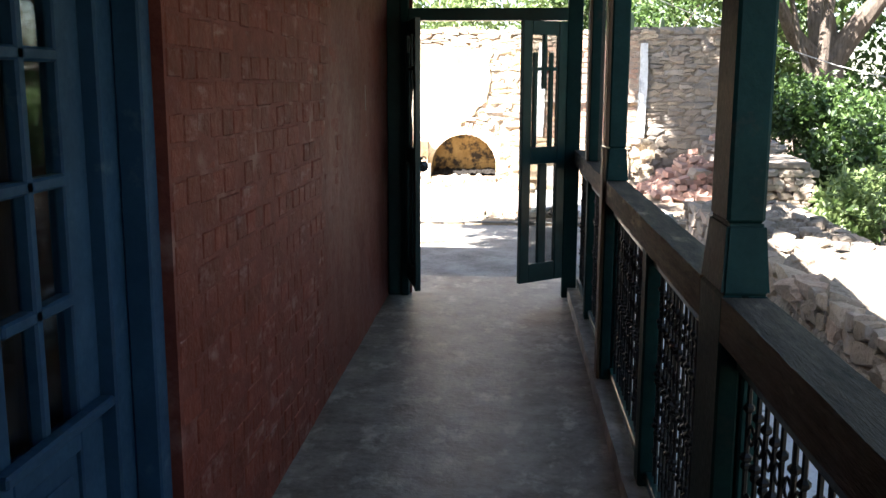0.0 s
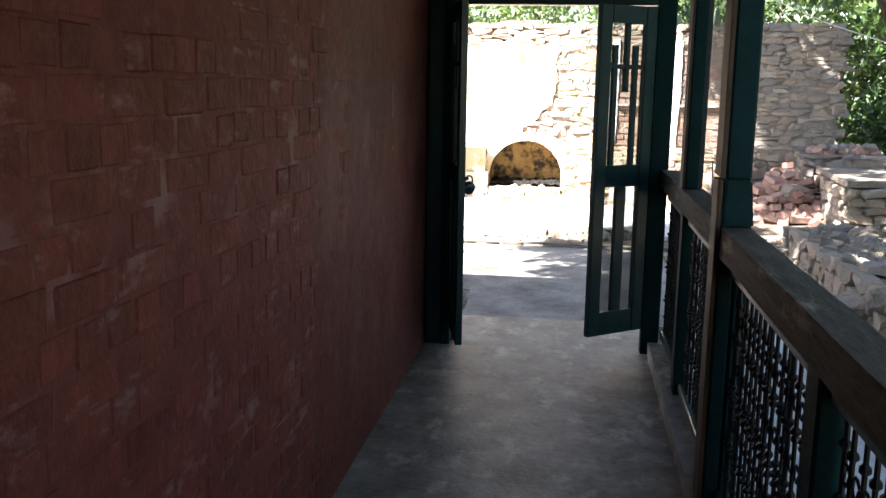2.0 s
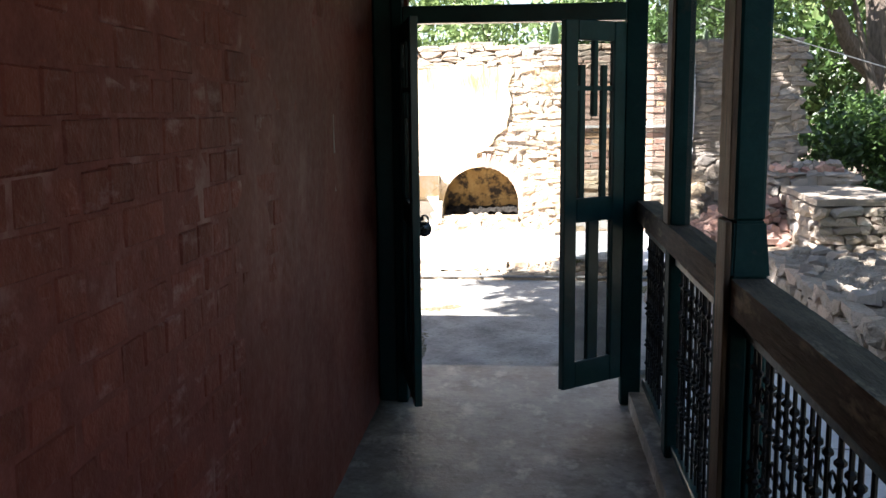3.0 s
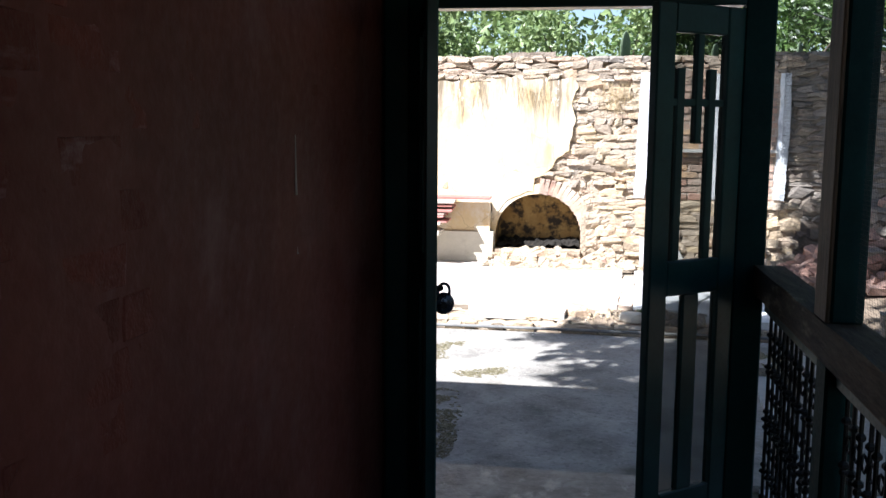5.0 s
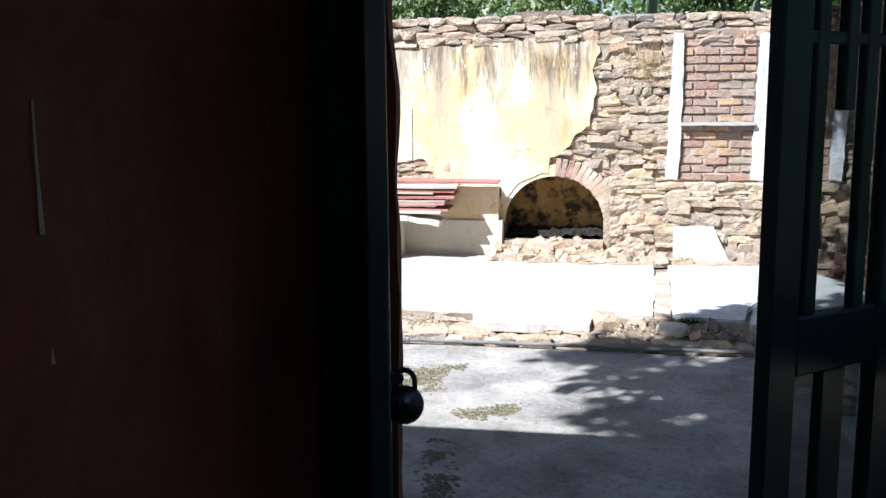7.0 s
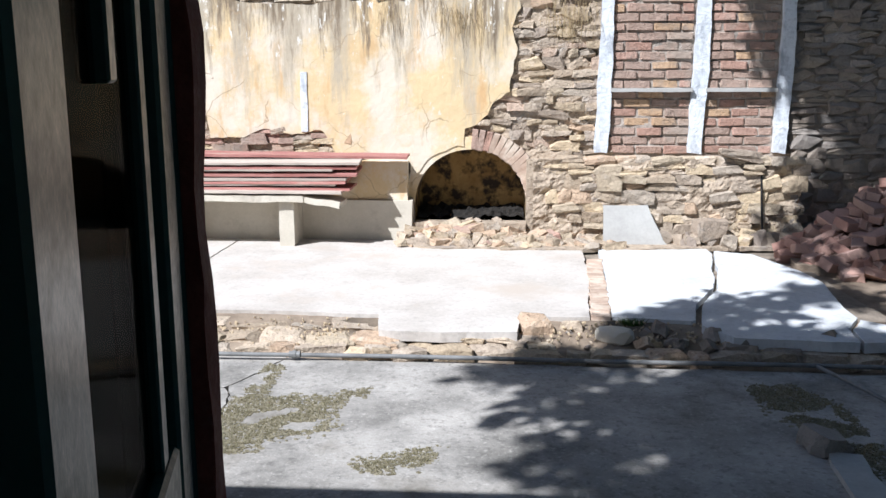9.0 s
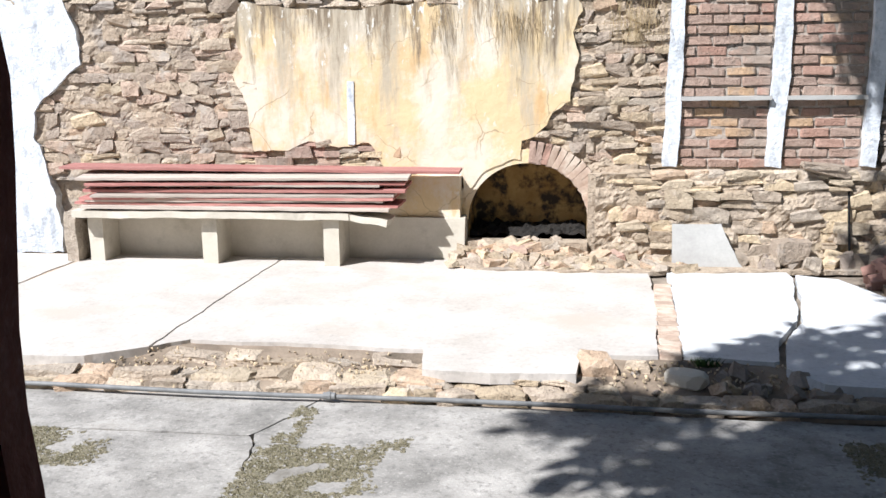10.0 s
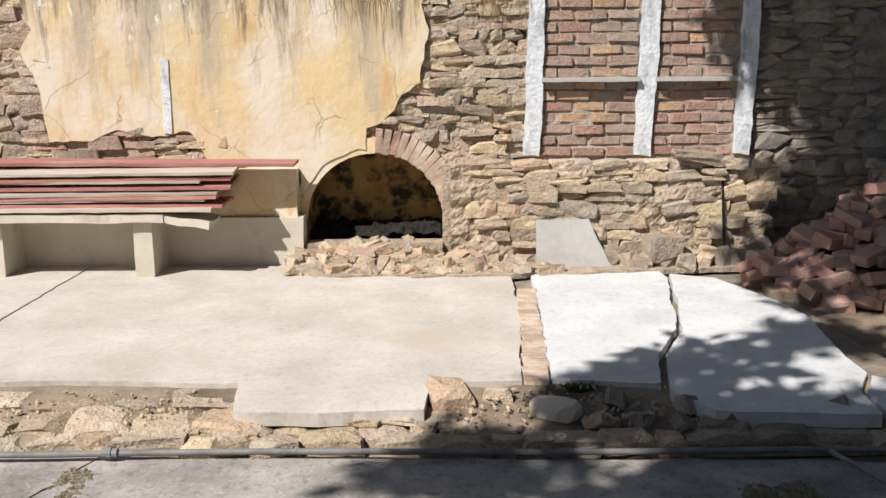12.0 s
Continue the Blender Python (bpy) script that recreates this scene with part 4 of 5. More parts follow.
plaster([(-2.78, 2.12), (-2.85, 1.9), (-2.80, 1.7), (-2.88, 1.55), (-2.78, 1.3), (-2.74, 1.1), (-2.72, 0.94), (-2.45, 0.96), (-2.3, 1.02), (-2.05, 0.98), (-1.78, 1.02), (-1.70, 0.9), (-1.66, 0.76), (-1.04, 0.76), (-1.02, 0.55),
         (-0.98, 0.66), (-0.86, 0.80), (-0.70, 0.87), (-0.595, 0.90), (-0.60, 1.04), (-0.50, 1.06), (-0.42, 1.13), (-0.36, 1.25), (-0.24, 1.34), (-0.20, 1.5), (-0.17, 1.68), (-0.22, 1.85), (-0.14, 2.0), (-0.20, 2.13), (-1.2, 2.10), (-2.0, 2.04)],
        1.7, M_YELLOW, FACE + 0.08, FACE - 0.03, "crumbling yellow limewashed plaster with grey streaks")
plaster([(-6.4, 2.2), (-4.26, 2.2), (-4.16, 1.90), (-4.15, 1.67), (-4.42, 1.45), (-4.57, 1.27), (-4.62, 1.07), (-4.54, 0.88), (-4.46, 0.58), (-4.43, 0.08), (-6.4, 0.08)], 5.1, M_WHITE, FACE + 0.08, FACE - 0.03, "blue-white limewashed plaster")
part("gauge_strip", worn_box(-1.955, -1.90, FACE - 0.040, FACE - 0.026, 1.0, 1.50, 0.05, 0.004), M_WHITE, wall_north, "narrow white painted strip")
part("dado", worn_box(-4.06, -1.02, 12.79, FACE - 0.02, 0.05, 0.44, 0.12, 0.008), M_CREAM, wall_north, "low plastered ledge behind the bench")
part("dado_top", worn_box(-4.06, -1.06, 12.82, FACE - 0.025, 0.44, 0.76, 0.12, 0.008), M_YELLOW, wall_north, "yellow plastered upper ledge behind the bench")
for x, w in ((0.531, 0.10), (1.290, 0.112), (1.954, 0.104)):
    o = [(x - w / 2 - 0.01, 0.83), (x + w / 2 - 0.01, 0.82), (x + w / 2 + 0.02, 1.5), (x + w / 2 + 0.01, 2.16), (x - w / 2 + 0.02, 2.16), (x - w / 2 + 0.01, 1.5)]
    plaster(o, x * 9, M_WHITE, FACE + 0.08, FACE - 0.045, "vertical white limewashed strip", 0.018, 0.013)
for x0, x1 in ((0.585, 1.235), (1.345, 1.90)):
    part("stone_ledge", worn_box(x0, x1, FACE - 0.085, FACE + 0.02, 1.33, 1.36, 0.1, 0.004), M_CEMENT, wall_north, "thin projecting stone ledge")


def courses(x0, x1, z0, z1, hs, ws, inside):
    """Stones laid in uneven courses: middle and size of each."""
    z, out = z0, []
    while z < z1:
        h = rng.uniform(*hs)
        x = x0 - rng.uniform(0, ws[1])
        while x < x1:
            w = rng.uniform(*ws)
            cx, cz = x + w / 2, z + h / 2
            if inside(cx, cz):
                if h > hs[0] * 1.45 and rng.random() < 0.35:
                    k = rng.uniform(0.4, 0.6)
                    out.append((cx, z + h * k / 2, w, h * k))
                    out.append((cx, z + h * (1 + k) / 2, w, h * (1 - k)))
                else:
                    out.append((cx, cz, w, h))
            x += w
        z += h
    return out


def on_arch(x, z, grow=0.0):
    return z < NZ1 + grow and abs(x - NC) < NR + grow and (z < 0.4 or ((x - NC) / (NR + grow)) ** 2 + ((z - 0.4) / (NZ1 - 0.4 + grow)) ** 2 < 1)


def lay(stones, parent, rocks, face, depth=0.1, proud=0.03):
    base = parent.matrix_world.translation
    for x, z, w, h in stones:
        if 0.22 < x < 0.52 and z > 0.8 and parent is mid_part and rng.random() < 0.14:
            continue
        lift = rng.uniform(-0.35, 1) * proud
        piece("stone", rng.choice(rocks), (x - base.x, face - lift + depth / 2 - base.y, z - base.z), (w * 1.06, depth, h * 1.08), parent,
              (rng.uniform(-4, 4), rng.uniform(-2.2, 2.2), rng.uniform(-5, 5)))


def relief(parent, x0, x1, z0, z1, face, amp, pocket, skip=None, material=None, back=0.003):
    """Lumpy mortar between and over the stones, with pockets where it has fallen out."""
    base = parent.matrix_world.translation
    nx, nz = round((x1 - x0) / 0.022), round((z1 - z0) / 0.022)
    verts, faces = [], []
    for k in range(nz + 1):
        for i in range(nx + 1):
            x, z = x0 + (x1 - x0) * i / nx, z0 + (z1 - z0) * k / nz
            a = noise.fractal(Vector((x * 5.5, z * 8.0, face)), 0.75, 2.1, 5)
            loose_at = 0.12 if 0.22 < x < 0.52 and z > 0.8 else 0.42
            deep = max(0.0, noise.noise(Vector((x * 4.3, z * 6.5, 7.7))) - loose_at) * pocket
            verts.append((x - base.x, face + back - a * amp + deep - base.y, z - base.z))
    for k in range(nz):
        for i in range(nx):
            if not (skip and skip(x0 + (x1 - x0) * (i + 0.5) / nx, z0 + (z1 - z0) * (k + 0.5) / nz)):
                j = k * (nx + 1) + i
                faces.append((j, j + 1, j + nx + 2, j + nx + 1))
    me = bpy.data.meshes.new("mortar")
    me.from_pydata(verts, [], faces)
    me.materials.append(material or M_MORTAR)
    ob = new("mortar", me)
    ob.parent = parent
    return ob


left_part = tagged(empty("stonework_left", (-3.5, 13, 0)), "exposed rubble stonework beside the yellow plaster", "stone wall", kind="structure")
lay(courses(-4.8, -2.66, 0.74, 2.15, (0.055, 0.125), (0.09, 0.27), lambda x, z: x > -4.75 + max(0, (z - 1.3)) * 1.2 and (x < -2.72)), left_part, ROCKS[:2] + MIDROCKS, FACE + 0.010, 0.1, 0.034)
mid_part = tagged(empty("stonework_middle", (0.2, 13, 0)), "exposed rubble stonework beside the niche", "stone wall", kind="structure")
lay(courses(-0.65, 0.55, 0.72, 2.2, (0.045, 0.11), (0.07, 0.24), lambda x, z: x < 0.53 and not on_arch(x, z, 0.20) and x > (-0.62 if z < 1.1 else -0.48 + (z - 1.1) * 0.45 if z < 1.6 else -0.27)), mid_part, ROCKS[:6] + MIDROCKS[:4], FACE + 0.010, 0.1, 0.04)
foot_part = tagged(empty("stonework_foot", (1.0, 12.8, 0)), "thick rubble stone footing of the wall", "stone wall", kind="structure")
lay(courses(-0.1, 2.12, 0.08, 0.80, (0.06, 0.13), (0.09, 0.26), lambda x, z: not on_arch(x, z, 0.02) and x < 2.1 and (x > 0.09 or z < 0.22)), foot_part, ROCKS, FOOT, 0.12, 0.05)
lay(courses(-2.7, -1.66, 0.74, 0.99, (0.055, 0.09), (0.10, 0.24), lambda x, z: True), left_part, [OLDBRICKS[0], OLDBRICKS[3], ROCKS[1], ROCKS[5]], FACE - 0.0)
top_part = tagged(empty("coping", (-1.5, 13.1, 2.2)), "rough dark coping stones along the wall top", "coping", kind="structure")
lay(courses(-6.3, 2.05, 2.08, 2.29, (0.05, 0.085), (0.10, 0.30), lambda x, z: True), top_part, MIDROCKS + GREYROCKS[:2], FACE - 0.012, 0.2, 0.03)
brick_part = tagged(empty("brick_panel", (1.3, 13, 0)), "weathered brick infill between white strips", "brick wall", kind="structure")
for row in range(18):
    z = 0.855 + row * 0.0765
    for x0, x1 in ((0.585, 1.235), (1.345, 1.90)):
        x = x0 - (0.11 if row % 2 else 0)
        while x < x1 - 0.03:
            a, c = max(x, x0), min(x + 0.215, x1)
            if c - a > 0.04:
                piece("brick", rng.choice(OLDBRICKS), ((a + c) / 2 - 1.3, 0.044 - rng.uniform(-0.006, 0.014), z + rng.uniform(-0.003, 0.003)), (c - a - rng.uniform(0.008, 0.018), 0.1, rng.uniform(0.052, 0.064)), brick_part, (rng.uniform(-2, 2), rng.uniform(-2, 2), rng.uniform(-3, 3)))
            x += 0.22
relief(left_part, -4.8, -1.64, 0.70, 2.18, FACE + 0.012, 0.030, 0.24)
relief(mid_part, -0.66, 0.56, 0.66, 2.22, FACE + 0.012, 0.034, 0.26, lambda x, z: on_arch(x, z, 0.03))
relief(foot_part, -0.03, 2.10, 0.05, 0.79, FOOT, 0.040, 0.20, lambda x, z: on_arch(x, z, 0.0))
relief(brick_part, 0.48, 1.98, 0.78, 2.24, FACE + 0.006, 0.009, 0.0, None, M_BRICKMORTAR, 0.0)
for k in range(14):
    piece("stone", rng.choice(GREYROCKS), (1.07, 0.08 + (k % 2) * 0.11, 0.10 + (k // 2) * 0.10), (0.10, 0.14, 0.105), foot_part, (rng.uniform(-5, 5), rng.uniform(-5, 5), rng.uniform(-8, 8)))
shelf = worn_box(0.30, 2.02, 12.82, 13.08, 0.745, 0.775, 0.05, 0.03)
part("shelf", shelf, M_MORTAR, wall_north, "crumbled mortar top of the footing")
# arch ring
for k in range(15):
    a = math.radians(90 - 4 - k * 5.6)
    r = NR + 0.085
    c, s = math.cos(a), math.sin(a)
    piece("brick", rng.choice(DUSTBRICKS if k > 2 else OLDBRICKS), (NC + r * c, FACE - 0.005, 0.40 + (NZ1 - 0.40 + 0.085) * s), (0.17, 0.1, 0.05), wall_north, (0, -math.degrees(math.atan2(s, c)), 0))

# wall's end beyond the last strip: tree shade deepened by darker stone colours
wall_ne = structure(link("wall_northeast", box(2.05, 3.24, FACE + 0.04, 13.5, -0.1, 2.30), M_DARKMORTAR), "weathered stone wall in the tree's shade, shade also put into its dark colours", "wall")
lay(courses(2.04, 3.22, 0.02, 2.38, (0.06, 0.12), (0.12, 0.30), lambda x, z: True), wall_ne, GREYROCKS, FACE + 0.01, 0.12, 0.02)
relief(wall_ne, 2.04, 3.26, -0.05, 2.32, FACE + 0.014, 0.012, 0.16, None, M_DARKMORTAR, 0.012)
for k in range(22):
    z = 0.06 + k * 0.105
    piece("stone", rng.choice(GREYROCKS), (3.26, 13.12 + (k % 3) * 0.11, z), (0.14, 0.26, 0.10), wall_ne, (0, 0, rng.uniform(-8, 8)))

# stones on the wall top
cap = tagged(empty("capstone", (-0.66, 13.15, 2.26)), "dark flat capstone on stubs of masonry on the wall top", "capstone")
part("slab", worn_box(-0.26, 0.26, -0.16, 0.16, 0.07, 0.13, 0.08, 0.02), M_GREYSTONE, cap)
part("stub", worn_box(-0.18, 0.16, -0.12, 0.12, 0.0, 0.075, 0.08, 0.02), M_GREYSTONE, cap)

# things against the wall
panel = prism(ragged([(0.53, 0.44), (0.88, 0.44), (0.94, 0.30), (1.0, 0.16), (1.08, 0.06), (0.80, 0.10), (0.53, 0.13)], 0.08, 0.012, 2), 12.60, 12.635, "y")
bmesh.ops.rotate(panel, verts=panel.verts[:], cent=(0.8, 12.6, 0.1), matrix=Matrix.Rotation(radians(-14), 3, "X"))
tagged(link("cement_slab", panel, M_CEMENT), "broken smooth grey cement slab leaning on the wall", "slab")
tagged(link("iron_rod", tube([(1.80, 12.68, 0.06), (1.785, 12.74, 0.4), (1.78, 12.80, 0.72)], 0.009, 8), M_IRON), "thin dark iron rod leaning on the wall", "rod")
tagged(piece("ledge_stone", MIDROCKS[1], (1.62, 12.83, 0.82), (0.34, 0.22, 0.08), None, (0, 6, 4)), "grey broken cement lump on the footing", "stone")
tagged(piece("stone_block", MIDROCKS[3], (1.36, 12.66, 0.24), (0.24, 0.2, 0.17), None, (0, 3, 8)), "grey stone block lying at the wall's foot", "stone")
heap = tagged(empty("rubble_heap", (-0.3, 12.6, 0.1)), "heap of broken sandstone below the niche", "rubble")
for k in range(300):
    x = rng.uniform(-0.80, 0.95)
    y = rng.uniform(-0.12, 0.24)
    s = rng.choice((0.03, 0.04, 0.05, 0.06, 0.09, 0.12))
    z = max(0.0, 0.13 * (1 - abs(x + 0.35) / 1.2) * (0.35 + y * 2.6)) + s * 0.1
    piece("stone", rng.choice(ROCKS if k % 9 else OLDBRICKS), (x, y, z), (s * 1.5, s, s * 0.6), heap, (rng.uniform(-25, 25), rng.uniform(-25, 25), rng.uniform(0, 180)))
for k in range(5):
    s = rng.choice((0.03, 0.04, 0.06))
    piece("stone", rng.choice(ROCKS), (rng.uniform(-0.62, 0.16), rng.uniform(0.28, 0.38), 0.152 + s * 0.1), (s * 1.7, s, s * 0.6), heap, (rng.uniform(-25, 25), rng.uniform(-25, 25), rng.uniform(0, 180)))
# burnt litter, drawn forward so the sunlit front of the floor stays dark
ash = bmesh.new()
bmesh.ops.create_grid(ash, x_segments=36, y_segments=12, size=0.5)
for v in ash.verts:
    x, y = NC + v.co.x * 0.90, 13.21 + v.co.y * 0.36
    v.co = (x, y, 0.255 + 0.05 * (v.co.y + 0.5) + abs(noise.fractal(Vector((x * 9, y * 9, 3)), 0.6, 2.2, 4)) * 0.05)
tagged(link("burnt_litter", ash, M_SOOT), "black burnt litter on the niche floor, also darkening its sunlit front", "ash", kind="stuff")
tagged(link("mortar_spill", prism(ragged([(-1.05, 12.45), (-0.2, 12.36), (0.5, 12.42), (1.9, 12.55), (1.9, 12.79), (-1.05, 12.79)], 0.08, 0.06, 7), 0.09, 0.122), M_MORTAR), "pale mortar dust spilled along the wall's foot", "ground", kind="structure")
for k in range(14):
    tagged(piece("fallen_stone", rng.choice(GREYROCKS if k % 2 else ROCKS), (rng.uniform(1.0, 2.0), rng.uniform(12.58, 12.74), 0.15), (rng.uniform(0.1, 0.2), 0.12, rng.uniform(0.09, 0.15)), None, (rng.uniform(-20, 20), rng.uniform(-20, 20), rng.uniform(0, 90))),
           "broken stone at the wall's foot", "stone", "fallen stones")

# ---- bench and plank stack ----
bench = tagged(empty("bench", (-3.0, 12.5, 0.11)), "cream cement bench on three legs with a broken end", "bench")
for x, y in ((-3.90, 12.52), (-2.955, 12.48), (-1.99, 12.45)):
    part("leg", worn_box(x - 0.06 + 3, x + 0.06 + 3, y - 12.5, 12.79 - 12.5, 0, 0.37, 0.08, 0.006), M_CREAM, bench)
part("seat", worn_box(-4.03 + 3, -1.84 + 3, 12.40 - 12.5, 12.789 - 12.5, 0.37, 0.422, 0.1, 0.01), M_CREAM, bench)
broken = worn_box(-0.16, 0.16, -0.05, 0.20, 0, 0.05, 0.06, 0.014)
broken.transform(pose(-1.71 + 3, -0.05, 0.345, 0, 9, -3))
part("broken_end", broken, M_CREAM, bench, "cracked hanging end of the bench slab")
part("end_wall", worn_box(-4.13 + 3, -4.04 + 3, -0.02, 0.288, 0, 0.40, 0.06, 0.02), M_STONE, bench, "rough stone end of the bench")


def plank(x0, x1, y0, y1, z, t, material, tilt=0.0, yaw=0.0, lean=0.0):
    bm = worn_box(-(x1 - x0) / 2, (x1 - x0) / 2, -(y1 - y0) / 2, (y1 - y0) / 2, 0, t, 0.12, 0.004, z * 31)
    ob = link("plank", bm, material)
    ob.matrix_world = pose((x0 + x1) / 2, (y0 + y1) / 2, z, lean, tilt, yaw)
    red = material is M_PLANK
    return tagged(ob, "faded red painted wooden plank in the stack" if red else "bare weathered wooden plank in the stack", "plank", "stack of planks")


STACK = [(-3.98, -1.58, 0.39, 1, 0.0, 0.548, 0.022), (-4.00, -1.52, 0.37, 0, 1.0, 0.574, 0.018), (-3.92, -1.62, 0.38, 1, -0.5, 0.600, 0.014), (-3.97, -1.48, 0.35, 0, 2.0, 0.622, 0.020),
         (-3.90, -1.55, 0.33, 1, 3.0, 0.648, 0.016), (-3.99, -1.45, 0.36, 0, 8.0, 0.690, 0.022), (-3.86, -1.60, 0.24, 1, 6.0, 0.728, 0.014), (-3.95, -1.40, 0.34, 0, 8.5, 0.748, 0.020), (-4.02, -1.36, 0.30, 1, 7.0, 0.784, 0.018)]
for k, (x0, x1, d, bare, lean, z, t_) in enumerate(STACK):
    y0 = 12.39 + 0.05 * (k * 7 % 4) / 3 + 0.010 * k
    plank(x0 + rng.uniform(-0.03, 0.03), x1 + rng.uniform(-0.05, 0.05), y0, min(y0 + d, 12.79), z, t_, M_PLANKGREY if bare else M_PLANK, rng.uniform(-0.4, 0.4), rng.uniform(-1.2, 1.2), lean)
z = 0.812
plank(-4.20, -1.04, 12.60, 12.84, z + 0.012, 0.020, M_PLANK, 0.6, 0.5, 2)

# ---- heap of old bricks ----
pile = tagged(empty("brick_pile", (2.56, 12.26, 0.02)), "untidy pile of old red bricks in dappled shade", "brick pile")
for k in range(250):
    a, r = rng.uniform(0, math.tau), rng.random() ** 0.55
    x, y = r * 0.74 * math.cos(a), r * 0.64 * math.sin(a)
    z = max(0.03, (0.60 * (1 - r) + 0.05) * rng.uniform(0.8, 1.08))
    whole = rng.random() < 0.55
    piece("brick", rng.choice(PILEBRICKS), (x, y, z), (0.225 if whole else rng.uniform(0.10, 0.16), rng.uniform(0.10, 0.118), rng.uniform(0.06, 0.078)), pile, (rng.uniform(-28, 28), rng.uniform(-28, 28), rng.uniform(0, 180)))
tagged(piece("grey_stone", GREYROCKS[5], (2.58, 11.95, 0.38), (0.26, 0.22, 0.18), None, (10, 5, 30)), "grey stone lying on the brick pile", "stone")
pile_core = prism(ragged([(1.85, 11.9), (2.4, 11.75), (2.9, 12.0), (2.95, 12.8), (1.9, 12.85)], 0.1, 0.05, 3), 0.0, 0.12)
tagged(link("brick_dust", pile_core, M_EARTH), "brick dust and earth under the pile", "ground", kind="structure")

# the courtyard's place beside the house
COURT = Matrix(((1.037, 0, 0, -0.036), (0, 1.0134, 0, 0.065), (0, 0, 1.02, -0.006), (0, 0, 0, 1)))
for o in [o for o in bpy.data.objects if o not in BEFORE and o.parent is None]:
    o.matrix_basis = COURT @ o.matrix_basis


# ---- ruined garden walls ----
def ruin(name, corners, z0, z1, label, seed, courses_at=(0.08, 0.15), rocks=GREYROCKS):
    """A block of rubble masonry: mortar core and a skin of stones; corners go round in plan."""
    top = tagged(empty(name, (corners[0][0], corners[0][1], z0)), label, "stone wall", kind="structure")
    ox, oy = corners[0]
    core_bm = prism([(x - ox, y - oy) for x, y in ragged(corners, 0.3, 0.02, seed)], 0, z1 - z0 - 0.03)
    part("core", core_bm, M_DARKMORTAR, top)
    for i, a in enumerate(corners):
        c = corners[(i + 1) % len(corners)]
        a, c = Vector(a), Vector(c)
        if (c - a).length < 0.15:
            continue
        along = (c - a).normalized()
        yaw = math.degrees(math.atan2(along.y, along.x))
        z = z0
        while z < z1 - 0.03:
            h = min(rng.uniform(*courses_at), z1 - z + 0.01)
            s = -rng.uniform(0, 0.1)
            while s < (c - a).length:
                w = rng.uniform(0.12, 0.34)
                p = a + along * min(s + w / 2, (c - a).length)
                piece("stone", rng.choice(rocks), (p.x - ox, p.y - oy, z + h / 2 - z0), (w, 0.13, h * 0.97), top, (rng.uniform(-6, 6), rng.uniform(-6, 6), yaw + rng.uniform(-8, 8)))
                s += w
            z += h
    return top


low = ruin("ruined_wall", [(2.05, 9.35), (2.0, 6.2), (2.0, 3.0), (2.75, 3.0), (2.9, 6.2), (3.0, 9.3)], -0.25, 0.36, "low ruined rubble stone wall with a mortar top", 2, (0.10, 0.17), MIDROCKS)
cap_low = bmesh.new()
bmesh.ops.create_grid(cap_low, x_segments=44, y_segments=230, size=0.5)
for v in cap_low.verts:
    y = 6.17 + v.co.y * 6.5
    x = 2.46 + (y - 6.2) * 0.03 + v.co.x * 1.04
    edge = max(0.0, abs(v.co.x) - 0.34) * 3
    lump = noise.fractal(Vector((x * 2.2, y * 2.2, 0)), 0.8, 2.1, 5) * (0.10 + 0.10 * max(0.0, min(1.0, (6.6 - y) / 1.5)))
    step = math.floor((lump + 0.3) / 0.035) * 0.035 - 0.3
    fine_z = noise.fractal(Vector((x * 11, y * 11, 5)), 0.7, 2.2, 4) * 0.016
    v.co = (x + noise.noise(Vector((y * 2, 0, 3))) * 0.05 + noise.noise(Vector((y * 9, x * 4, 3))) * 0.02, y, 0.35 - edge ** 2 * 1.1 + lump * 0.4 + step * 0.6 + fine_z - max(0, 5.5 - y) * 0.11)
structure(link("wall_capping", cap_low, M_CAP, smooth=False), "rough weathered mortar capping on the low wall", "wall")
for k in range(74):
    y = rng.uniform(2.2, 7.0)
    s = rng.uniform(0.16, 0.46) * (1.0 if y < 5.8 else 0.6)
    x = rng.uniform(1.82, 3.1)
    top_z = 0.33 - max(0, 5.5 - y) * 0.11 - max(0.0, x - 2.6) * 0.7 - max(0.0, 2.05 - x) * 1.4
    tagged(piece("boulder", rng.choice(BOULDERS), (x, y, top_z + s * 0.04), (s * 1.3, s, s * 0.62), None, (rng.uniform(-20, 20), rng.uniform(-20, 20), rng.uniform(0, 180))),
           "weathered rough boulder tumbled from the low wall", "stone", "tumbled boulders")
ruin("stone_pier", [(2.93, 10.95), (3.75, 11.05), (3.9, 12.6), (3.05, 12.7)], -0.3, 0.60, "square ruined stone pier with a flat cement top", 3, (0.07, 0.13), GREYROCKS + MIDROCKS[:4])
tagged(link("pier_slab", prism(ragged([(2.90, 10.91), (3.79, 11.01), (3.93, 12.62), (3.02, 12.72)], 0.12, 0.03, 4), 0.595, 0.66), M_GREYSTONE), "flat cement slab on top of the stone pier", "slab")
ruin("ruined_wall_back", [(2.93, 12.75), (3.8, 12.75), (3.85, 13.12), (2.93, 13.12)], -0.1, 0.80, "broken stone wall with loose rubble on top", 5)
loose = tagged(empty("loose_rubble", (3.12, 13.4, 0.79)), "loose pinkish rubble on the broken wall", "rubble")
